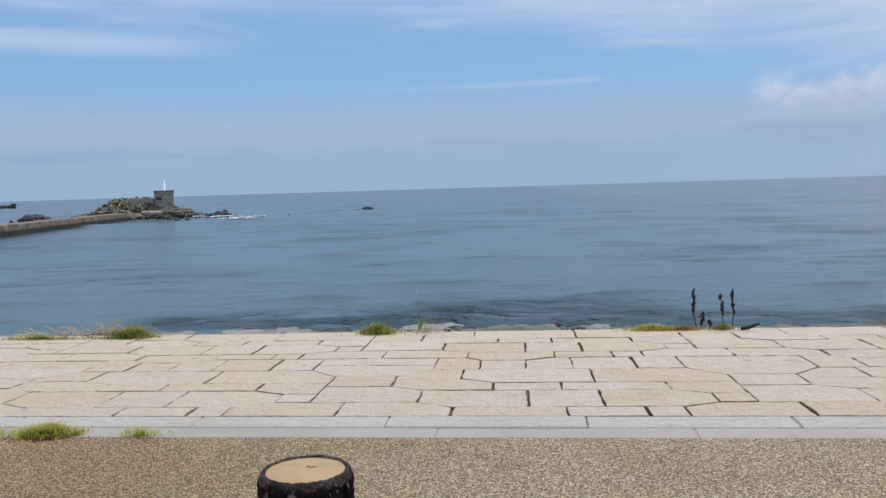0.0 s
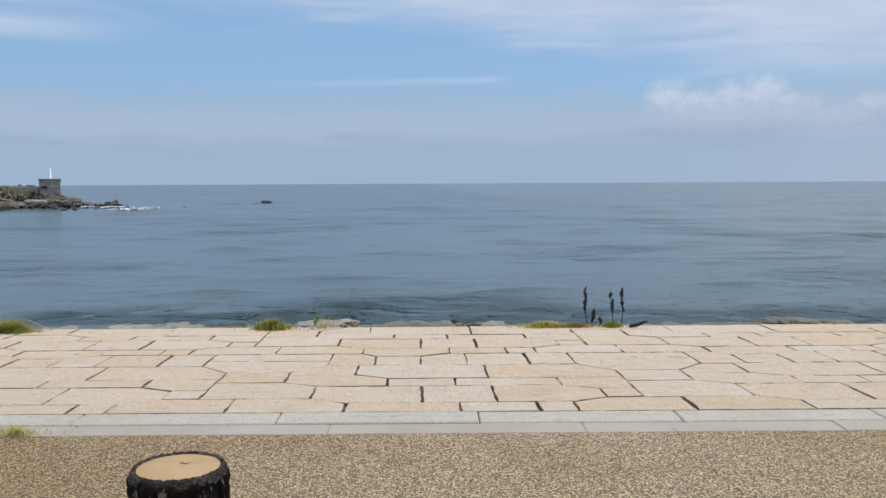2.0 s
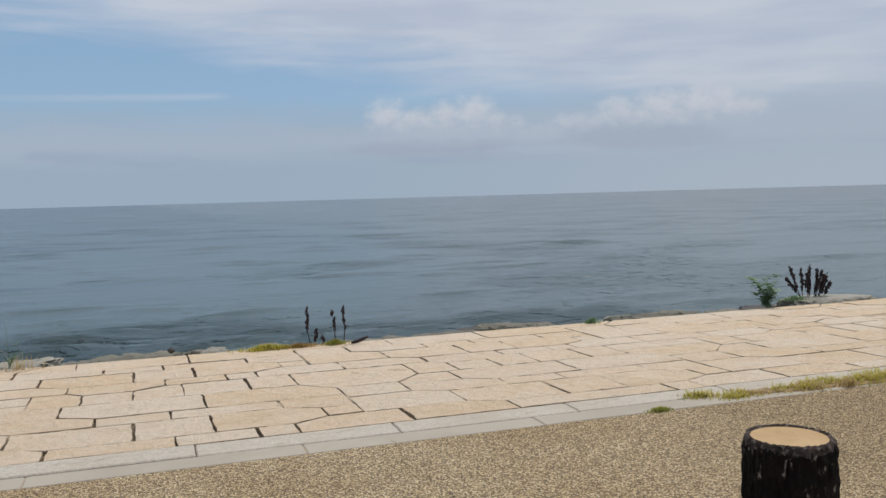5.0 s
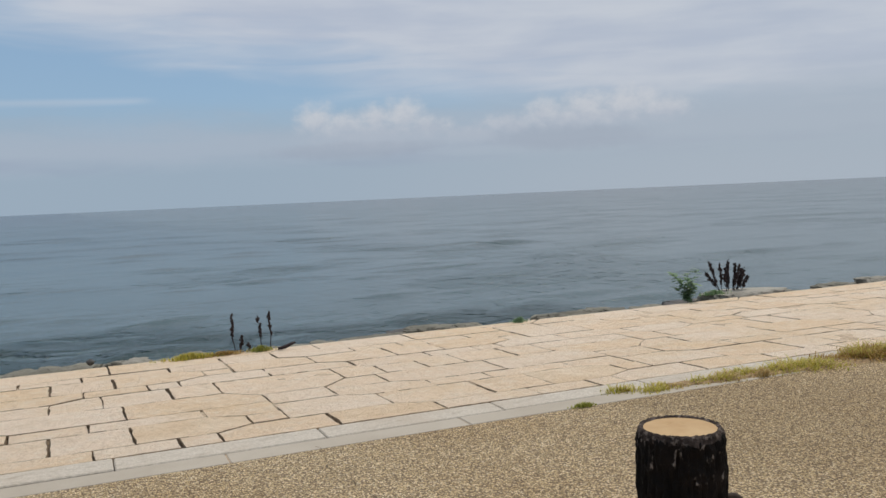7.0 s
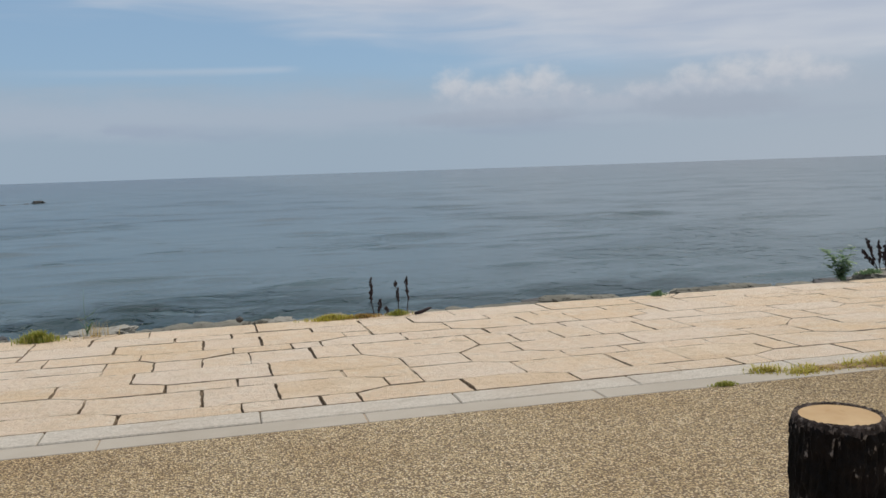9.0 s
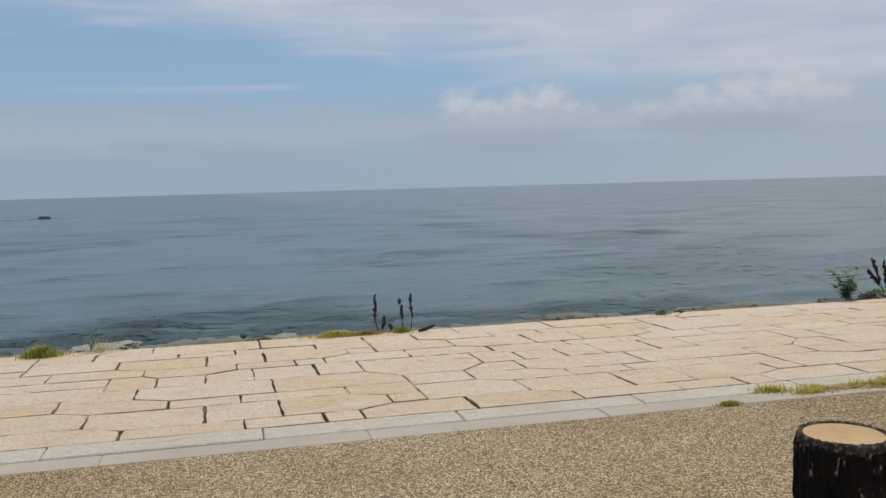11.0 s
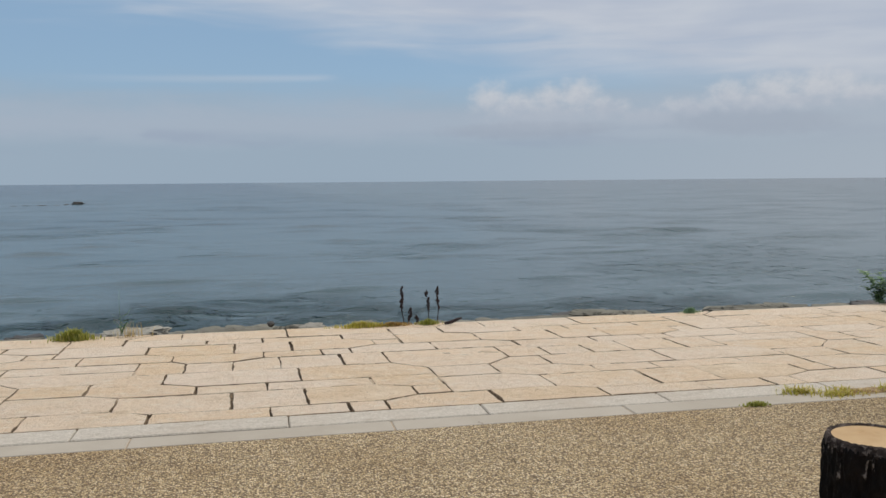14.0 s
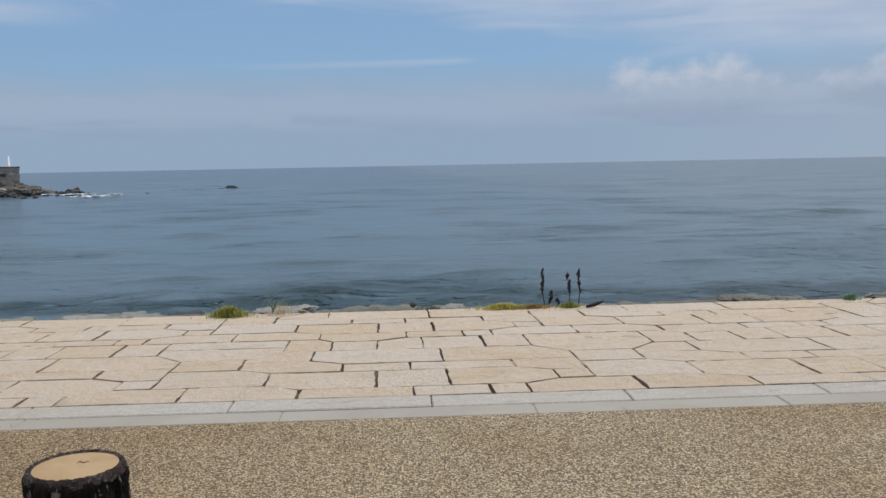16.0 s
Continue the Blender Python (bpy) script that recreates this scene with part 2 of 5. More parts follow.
def gravel_look(g, bsdf, where):
    shake = g.node("ShaderNodeVectorMath", operation="MULTIPLY_ADD")
    g.put(shake.inputs[0], g.noise(where, 70.0, 2.0, 0.6, 0.0, 1))
    shake.inputs[1].default_value = (0.009, 0.009, 0.009)
    g.put(shake.inputs[2], where)
    spot = shake.outputs[0]
    pebble = g.voronoi(spot, 106.0)
    tint = g.node("ShaderNodeSeparateColor")
    g.put(tint.inputs[0], g.voronoi(spot, 106.0, out="Color"))
    tone = g.node("ShaderNodeValToRGB")
    g.put(tone.inputs[0], tint.outputs[0])
    cr = tone.color_ramp
    cr.elements[0].color, cr.elements[1].color = rgb(0.290, 0.215, 0.128), rgb(0.99, 0.84, 0.60)
    for p, c in ((0.25, (0.565, 0.415, 0.225)), (0.5, (0.715, 0.538, 0.30)), (0.8, (0.90, 0.72, 0.45))):
        cr.elements.new(p).color = rgb(*c)
    gap = g.ramp(pebble, 0.48, 0.66)
    col = g.mix(gap, tone.outputs[0], rgb(0.255, 0.182, 0.106))
    patch = g.noise(where, 0.8, 5.0, 0.6)
    col = g.mix(g.ramp(patch, 0.42, 0.72, 0.0, 0.5), col, rgb(0.72, 0.62, 0.47), "MULTIPLY")
    sep = g.node("ShaderNodeSeparateXYZ")
    g.put(sep.inputs[0], where)
    # brown gravel patches; the right one also paints in the lens's corner fall-off
    for sx, sy, size, much, patch_tint in ((-2.2, 3.2, 2.2, 0.85, (0.75, 0.645, 0.50)), (3.6, 2.9, 1.9, 0.8, (0.72, 0.68, 0.60))):
        d = g.math("SQRT", g.math("ADD", g.math("POWER", g.math("SUBTRACT", sep.outputs[0], sx), 2.0), g.math("POWER", g.math("SUBTRACT", sep.outputs[1], sy), 2.0)))
        d = g.math("ADD", d, g.math("MULTIPLY", g.math("SUBTRACT", patch, 0.5), 2.6 * size))
        col = g.mix(g.ramp(d, 0.2 * size, size, much, 0.0), col, rgb(*patch_tint), "MULTIPLY")
    patch2 = g.noise(where, 2.6, 5.0, 0.6)
    col = g.mix(g.ramp(patch2, 0.5, 0.75, 0.0, 0.3), col, rgb(0.80, 0.80, 0.80), "MULTIPLY")
    mottle = g.noise(where, 21.0, 3.0, 0.6)
    col = g.mix(g.ramp(mottle, 0.42, 0.64, 0.0, 0.35), col, rgb(0.74, 0.69, 0.64), "MULTIPLY")
    green = g.noise(where, 45.0, 2.0, 0.5)
    col = g.mix(g.ramp(green, 0.55, 0.72, 0.0, 0.15), col, rgb(0.82, 0.86, 0.62), "MULTIPLY")
    g.put(bsdf.inputs["Base Color"], col)
    g.put(bsdf.inputs["Normal"], g.bump(g.math("SUBTRACT", 1.0, pebble), 1.0, 0.018, g.bump(g.noise(where, 25.0, 4.0), 0.4, 0.01)))


def sea_look(g, bsdf, where):
    broad = g.noise(g.scaled(where, 0.012, 0.03, 1.0), 1.0, 4.0, 0.55)
    col = g.mix(g.ramp(broad, 0.35, 0.7), rgb(0.032, 0.066, 0.081), rgb(0.054, 0.096, 0.111))
    sep = g.node("ShaderNodeSeparateXYZ")
    g.put(sep.inputs[0], where)

    def spot(x, y, rx, ry):
        d = g.math("ADD", g.math("POWER", g.math("DIVIDE", g.math("SUBTRACT", sep.outputs[0], x), rx), 2.0),
                   g.math("POWER", g.math("DIVIDE", g.math("SUBTRACT", sep.outputs[1], y), ry), 2.0))
        return g.ramp(d, 0.2, 1.2, 1.0, 0.0)

    # darker base towards the horizon, for the higher sky that far waves mirror
    col = g.mix(g.ramp(sep.outputs[1], 60.0, 500.0), col, rgb(0.032, 0.056, 0.075))
    # cloud reflection put into the base colour: greyer and paler to the east
    col = g.mix(g.ramp(sep.outputs[0], 6.0, 40.0, 0.0, 0.55), col, rgb(0.098, 0.130, 0.132))
    # paler water over the shallows, dark green patches close to the shore
    col = g.mix(g.ramp(g.math("ADD", sep.outputs[1], g.math("MULTIPLY", broad, 12.0)), 22.0, 52.0, 0.4, 0.0), col, rgb(0.078, 0.120, 0.122))
    weed = g.noise(g.scaled(where, 0.3, 0.45, 1.0), 1.0, 6.0, 0.65, 0.5)
    reef = g.math("MULTIPLY", g.math("MAXIMUM", g.math("MAXIMUM", spot(-0.5, 25.0, 6.5, 4.6), spot(6.0, 23.6, 3.4, 2.6)), g.math("MAXIMUM", spot(11.8, 23.6, 4.0, 2.6), spot(-8.0, 24.5, 4.5, 2.4))), g.ramp(weed, 0.34, 0.50))
    col = g.mix(g.math("MULTIPLY", reef, 0.85), col, rgb(0.010, 0.030, 0.030))
    g.put(bsdf.inputs["Base Color"], col)
    # even small ripples, with patches of short steeper wavelets
    ripple = g.noise(g.scaled(where, 0.8, 1.0, 1.0), 3.0, 5.0, 0.6, 0.4)
    chop = g.noise(g.scaled(where, 0.75, 0.8, 1.0), 0.9, 5.0, 0.6, 0.5)
    patch = g.noise(g.scaled(where, 0.05, 0.06, 1.0), 1.1, 6.0, 0.65, 0.6)
    gusts = g.ramp(patch, 0.50, 0.62, 0.04, 1.0)
    gusts = g.math("MAXIMUM", gusts, g.math("MAXIMUM", reef, g.math("MULTIPLY", spot(19.0, 34.0, 6.0, 4.5), 2.0)))
    gusts = g.math("MAXIMUM", gusts, g.math("MULTIPLY", g.ramp(sep.outputs[1], 14.0, 48.0, 0.75, 0.0), g.ramp(patch, 0.36, 0.56)))
    crest = g.math("MULTIPLY", g.ramp(g.noise(g.scaled(where, 0.85, 0.75, 1.0), 1.8, 2.5, 0.5, 0.3), 0.58, 0.72), gusts)
    swell = g.ramp(g.noise(g.scaled(where, 0.13, 0.40, 1.0), 0.8, 3.0, 0.5, 0.6), 0.50, 0.80)
    n = g.bump(swell, 1.0, 0.07)
    n = g.bump(g.math("MULTIPLY", chop, gusts), 1.0, 0.25, n)
    n = g.bump(crest, 1.0, 0.21, n)
    n = g.bump(g.math("MULTIPLY", ripple, g.math("ADD", g.ramp(sep.outputs[1], 14.0, 60.0, 0.85, 0.4), g.math("MULTIPLY", gusts, 0.7))), 1.0, 0.045, n)
    g.put(bsdf.inputs["Normal"], n)
    bsdf.inputs["IOR"].default_value = 1.33
    g.put(bsdf.inputs["Specular IOR Level"], g.math("SUBTRACT", 0.5, g.math("MULTIPLY", reef, 0.26)))


def plain(c1, c2, scale=8.0, bump=0.0):
    def build(g, bsdf, where):
        n = g.noise(where, scale, 5.0, 0.6)
        g.put(bsdf.inputs["Base Color"], g.mix(g.ramp(n, 0.3, 0.7), rgb(*c1), rgb(*c2)))
        if bump:
            g.put(bsdf.inputs["Normal"], g.bump(n, 0.8, bump))
    return build


def blade_look(c1, c2, c3):
    def build(g, bsdf, where):
        isle = g.node("ShaderNodeNewGeometry").outputs["Random Per Island"]
        r = g.node("ShaderNodeValToRGB")
        g.put(r.inputs[0], isle)
        r.color_ramp.elements[0].color, r.color_ramp.elements[1].color = rgb(*c1), rgb(*c3)
        r.color_ramp.elements.new(0.55).color = rgb(*c2)
        g.put(bsdf.inputs["Base Color"], r.outputs[0])
        bsdf.inputs["Subsurface Weight"].default_value = 0.0
        thin = g.node("ShaderNodeBsdfTranslucent")
        g.put(thin.inputs[0], r.outputs[0])
        both = g.node("ShaderNodeMixShader")
        both.inputs[0].default_value = 0.45
        g.put(both.inputs[1], bsdf.outputs[0])
        g.put(both.inputs[2], thin.outputs[0])
        g.put([n for n in g.tree.nodes if n.type == "OUTPUT_MATERIAL"][0].inputs[0], both.outputs[0])
    return build


def rock_look(dark, mid, light):
    def build(g, bsdf, where):
        a = g.noise(where, 1.6, 6.0, 0.65)
        b = g.noise(where, 11.0, 6.0, 0.65)
        col = g.mix(g.ramp(a, 0.3, 0.7), rgb(*mid), rgb(*light))
        col = g.mix(g.ramp(b, 0.52, 0.72, 0.0, 0.8), col, rgb(*dark))
        g.put(bsdf.inputs["Base Color"], col)
        g.put(bsdf.inputs["Normal"], g.bump(b, 0.9, 0.03))
    return build


def pier_look(g, bsdf, where):
    """Brown stained concrete, darker and weedy up to the tide line."""
    sep = g.node("ShaderNodeSeparateXYZ")
    g.put(sep.inputs[0], where)
    a = g.noise(where, 0.55, 6.0, 0.65)
    b = g.noise(where, 2.6, 6.0, 0.65)
    col = g.mix(g.ramp(a, 0.3, 0.7), rgb(0.18, 0.135, 0.095), rgb(0.34, 0.275, 0.205))
    col = g.mix(g.ramp(b, 0.44, 0.62, 0.0, 0.8), col, rgb(0.075, 0.056, 0.042))
    tide = g.ramp(g.math("ADD", sep.outputs[2], g.math("MULTIPLY", b, 0.7)), -1.80, -1.55, 1.0, 0.0)
    g.put(bsdf.inputs["Base Color"], g.mix(g.math("MULTIPLY", tide, 0.95), col, rgb(0.03, 0.023, 0.018)))
    g.put(bsdf.inputs["Normal"], g.bump(b, 0.9, 0.1))


def bark_look(g, bsdf, where):
    """Near-black bark; grey splinters where the saw frayed its upper edge."""
    sep = g.node("ShaderNodeSeparateXYZ")
    g.put(sep.inputs[0], g.node("ShaderNodeTexCoord").outputs["Object"])
    flake = g.noise(g.scaled(where, 1.0, 1.0, 0.55), 95.0, 4.0, 0.6)
    worn = g.noise(where, 26.0, 3.0, 0.5)
    col = g.mix(g.ramp(worn, 0.35, 0.7), rgb(0.003, 0.0024, 0.0021), rgb(0.013, 0.008, 0.006))
    top = g.ramp(sep.outputs[2], -0.075, -0.004, 0.0, 1.0)
    bits = g.math("MULTIPLY", g.ramp(flake, 0.57, 0.66), g.ramp(g.math("ADD", worn, g.math("MULTIPLY", top, 0.20)), 0.52, 0.66))
    col = g.mix(bits, col, rgb(0.24, 0.205, 0.18))
    g.put(bsdf.inputs["Base Color"], col)
    g.put(bsdf.inputs["Normal"], g.bump(flake, 0.9, 0.010))


def rim_look(g, bsdf, where):
    n = g.noise(where, 37.0, 4.0, 0.6)
    f = g.noise(where, 150.0, 3.0, 0.6)
    col = g.mix(g.ramp(n, 0.35, 0.65), rgb(0.030, 0.023, 0.020), rgb(0.085, 0.066, 0.058))
    col = g.mix(g.ramp(f, 0.54, 0.68, 0.0, 0.6), col, rgb(0.24, 0.20, 0.175))
    g.put(bsdf.inputs["Base Color"], col)
    g.put(bsdf.inputs["Normal"], g.bump(f, 1.0, 0.008))


STONE = material("paving stone", stone_look, 0.85)
WARM = material("ochre paving stone", warm_stone_look, 0.85)
GROUT = material("joint mortar", grout_look, 0.95)
DIRT = material("soiled stone edge", plain((0.14, 0.098, 0.062), (0.40, 0.30, 0.195), 22.0), 0.95)
GRANITE = material("grey granite", granite_look, 0.75)
CONCRETE = material("concrete edging", concrete_look, 0.9)
GRAVEL = material("exposed aggregate", gravel_look, 0.85)
SEA = material("sea water", sea_look, 0.21)
BARK = material("dark bark", bark_look, 0.8, 0.0, 0.18)
RIM = material("worn bark rim", rim_look, 0.9, 0.0, 0.1)
CUT = material("tan cut face", plain((0.41, 0.255, 0.108), (0.485, 0.325, 0.158), 17.0, 0.001), 0.6)
STEEL = material("galvanised steel", plain((0.35, 0.34, 0.33), (0.55, 0.54, 0.52), 50.0), 0.4, 0.9)
RUST = material("dark rusted iron", plain((0.03, 0.02, 0.015), (0.09, 0.055, 0.035), 60.0, 0.002), 0.8)
GRASS = material("yellow green grass", blade_look((0.34, 0.33, 0.05), (0.54, 0.48, 0.09), (0.66, 0.55, 0.20)), 0.7)
LUSH = material("green grass", blade_look((0.20, 0.23, 0.04), (0.36, 0.37, 0.07), (0.52, 0.46, 0.16)), 0.7)
STRAW = material("dry straw", blade_look((0.42, 0.29, 0.11), (0.56, 0.42, 0.19), (0.64, 0.54, 0.33)), 0.8)
DEAD = material("dead brown stalk", plain((0.014, 0.008, 0.009), (0.036, 0.020, 0.019), 40.0), 0.85)
LEAF = material("green leaf", blade_look((0.10, 0.18, 0.085), (0.19, 0.31, 0.16), (0.31, 0.43, 0.25)), 0.6)
BOULDER = material("weathered boulder", rock_look((0.08, 0.074, 0.058), (0.22, 0.21, 0.175), (0.355, 0.34, 0.295)), 0.9)
WEEDY = material("weedy boulder", rock_look((0.032, 0.031, 0.025), (0.115, 0.11, 0.085), (0.24, 0.23, 0.185)), 0.85)
WETROCK = material("wet dark rock", rock_look((0.010, 0.0095, 0.009), (0.032, 0.030, 0.028), (0.065, 0.060, 0.054)), 0.6)
BROWNROCK = material("brown rock", rock_look((0.04, 0.034, 0.028), (0.12, 0.10, 0.08), (0.21, 0.18, 0.145)), 0.9)
PIER = material("stained pier concrete", pier_look, 0.9)
HUT = material("old fort masonry", rock_look((0.13, 0.12, 0.10), (0.28, 0.26, 0.225), (0.42, 0.39, 0.34)), 0.95)
SCRUB = material("scrub leaf", blade_look((0.05, 0.05, 0.026), (0.36, 0.35, 0.20), (0.85, 0.80, 0.58)), 0.8)
TWIGS = material("bare scrub twigs", blade_look((0.07, 0.06, 0.05), (0.26, 0.22, 0.18), (0.50, 0.44, 0.37)), 0.9)
RUSSET = material("russet dry grass", blade_look((0.27, 0.16, 0.05), (0.43, 0.28, 0.09), (0.58, 0.44, 0.17)), 0.8)
FOAM = material("sea foam", plain((0.80, 0.82, 0.83), (0.92, 0.93, 0.94), 3.0), 0.6)
WHITE = material("white paint", plain((0.78, 0.78, 0.78), (0.82, 0.82, 0.82), 5.0), 0.5)
LITTER = material("brown litter", plain((0.16, 0.10, 0.055), (0.42, 0.30, 0.16), 28.0, 0.012), 0.95)
SOIL = material("dark soil", plain((0.07, 0.05, 0.03), (0.16, 0.12, 0.075), 25.0, 0.01), 0.95)


# ---- mesh helpers ----
def mesh_of(name, verts, faces, mats, smooth=False):
    me = bpy.data.meshes.new(name)
    me.from_pydata([tuple(v) for v in verts], [], faces)
    for m in (mats if isinstance(mats, (list, tuple)) else [mats]):
        me.materials.append(m)
    if smooth:
        me.shade_smooth()
    me.update()
    return me


def part(name, me, parent=None, label="", at=None):
    """Links a mesh as one object under a thing."""
    ob = new(name, me)
    if parent:
        ob.parent = parent
    if at is not None:
        ob.matrix_basis = at
    return tagged(ob, label)


def thing(name, label, category, at, group="", kind=""):
    ob = new(name)
    ob.empty_display_size = 0.1
    ob.matrix_basis = at
    return tagged(ob, label, category, group, kind)


def from_bm(name, bm, mats, smooth=False):
    me = bpy.data.meshes.new(name)
    bm.to_mesh(me)
    bm.free()
    for m in (mats if isinstance(mats, (list, tuple)) else [mats]):
        me.materials.append(m)
    if smooth:
        me.shade_smooth()
    return me


def box_bm(sx, sy, sz, bevel=0.0, segments=2):
    bm = bmesh.new()
    bmesh.ops.create_cube(bm, size=1.0, matrix=Matrix.Diagonal((sx, sy, sz, 1)))
    if bevel:
        bmesh.ops.bevel(bm, geom=bm.edges[:], offset=bevel, segments=segments, affect="EDGES", profile=0.6)
    return bm


def rock_mesh(name, size, seed, mat, sub=3, rough=0.35, flat=0.0, slope=0.0):
    """A broken boulder; its base lies at z = 0."""
    bm = bmesh.new()
    bmesh.ops.create_icosphere(bm, subdivisions=sub, radius=0.5)
    off = Vector((seed * 7.3, seed * 3.1, seed * 5.7))
    for v in bm.verts:
        p = v.co.normalized()
        d = noise.noise(p * 1.3 + off) * rough + noise.noise(p * 3.1 + off) * rough * 0.45 + noise.noise(p * 7.0 + off) * rough * 0.2
        cell = noise.noise(p * 14.0 + off) * rough * 0.14 - abs(noise.noise(p * 6.0 - off)) * rough * 0.3
        v.co = p * (0.5 * (1.0 + d + cell))
        v.co.x, v.co.y, v.co.z = v.co.x * size[0], v.co.y * size[1], v.co.z * size[2]
        if flat and v.co.z > flat * size[2]:
            v.co.z = flat * size[2] + (v.co.z - flat * size[2]) * 0.15
    low = min(v.co.z for v in bm.verts)
    for v in bm.verts:
        v.co.z = (v.co.z - low) * (1 - slope * min(1.0, max(0.0, v.co.x / size[0] + 0.5)))
    return from_bm(name, bm, mat, False)


def joined(name, many, label, category):
    """Many placed meshes of one material as one heap."""
    verts, faces = [], []
    for me, at in many:
        n = len(verts)
        verts += [at @ v.co for v in me.vertices]
        faces += [tuple(n + i for i in f.vertices) for f in me.polygons]
    return tagged(new(name, mesh_of(name, verts, faces, many[0][0].materials[0])), label, category, kind="stuff")


def blades(name, spots, height, spread, mat, rng, wide=0.004, bend=0.6, per=1):
    """Bent grass blades at the given (x, y, z, factor)."""
    verts, faces = [], []
    for x, y, z, f in spots:
        for _ in range(per):
            a, h = rng.uniform(0, 2 * math.pi), height * f * rng.uniform(0.45, 1.1)
            lean = rng.uniform(0.1, 1.0) * bend * h
            w = wide * rng.uniform(0.6, 1.4)
            px, py = x + rng.uniform(-spread, spread), y + rng.uniform(-spread, spread)
            dx, dy = math.cos(a), math.sin(a)
            base = len(verts)
            for k, (s, hh, ww) in enumerate(((0.0, 0.0, 1.0), (0.25, 0.55, 0.85), (0.65, 0.9, 0.5))):
                cx, cy, cz = px + dx * lean * s, py + dy * lean * s, z + h * hh
                verts += [(cx - dy * w * ww, cy + dx * w * ww, cz), (cx + dy * w * ww, cy - dx * w * ww, cz)]
            verts.append((px + dx * lean, py + dy * lean, z + h * rng.uniform(0.85, 1.1)))
            faces += [(base, base + 1, base + 3, base + 2), (base + 2, base + 3, base + 5, base + 4), (base + 4, base + 5, base + 6)]
    return mesh_of(name, verts, faces, mat)


def tube(name, points, radii, mat, sides=6):
    """A tapered round stem through points."""
    verts, faces = [], []
    pts = [Vector(p) for p in points]
    for i, p in enumerate(pts):
        way = (pts[min(i + 1, len(pts) - 1)] - pts[max(i - 1, 0)]).normalized()
        side = way.cross(Vector((0.3, 0.9, 0.1))).normalized()
        up = way.cross(side)
        for k in range(sides):
            a = 2 * math.pi * k / sides
            verts.append(p + (side * math.cos(a) + up * math.sin(a)) * radii[i])
    for i in range(len(pts) - 1):
        for k in range(sides):
            faces.append((i * sides + k, i * sides + (k + 1) % sides, (i + 1) * sides + (k + 1) % sides, (i + 1) * sides + k))
    faces += [tuple(range(sides))[::-1], tuple(range((len(pts) - 1) * sides, len(pts) * sides))]
    return mesh_of(name, verts, faces, mat, True)


# ---- large structure ----
SEA_Z = -2.6
KERB_Y, TURN = 4.355, -1.0            # inner edge of the kerb at x = 0, and the promenade's turn
SHORE = pose(0, KERB_Y, 0, 0, 0, TURN)
PAVE = SHORE @ pose(0, 0, 0, -0.7) # the paving falls a little towards the sea
DEPTH = 2.81                          # paving, from the kerb to the sea edge
PAVED_W, PAVED_E = -12.0, 36.0


def sheet(name, x0, x1, y0, y1, z, thick, mat):
    bm = box_bm(x1 - x0, y1 - y0, thick)
    me = from_bm(name, bm, mat)
    me.transform(Matrix.Translation(((x0 + x1) / 2, (y0 + y1) / 2, z - thick / 2)))
    return me


ground = tagged(part("ground", sheet("ground", -320, 320, -320, -0.373, -0.004, 0.6, GRAVEL), None), "tan exposed-aggregate path of small pebbles", "path", kind="structure")
ground.matrix_basis = SHORE
seawall = tagged(part("seawall", sheet("seawall", -320, 320, -0.374, DEPTH + 0.05, -0.09, 4.6, CONCRETE), None), "concrete sea wall under the stone promenade", "sea wall", kind="structure")
seawall.matrix_basis = SHORE
seabed = tagged(part("seabed", sheet("seabed", -2500, 2500, DEPTH + 0.06, 4500, -4.5, 0.5, WETROCK), None), "dark sea bed under the water", "sea bed", kind="structure")
seabed.matrix_basis = SHORE


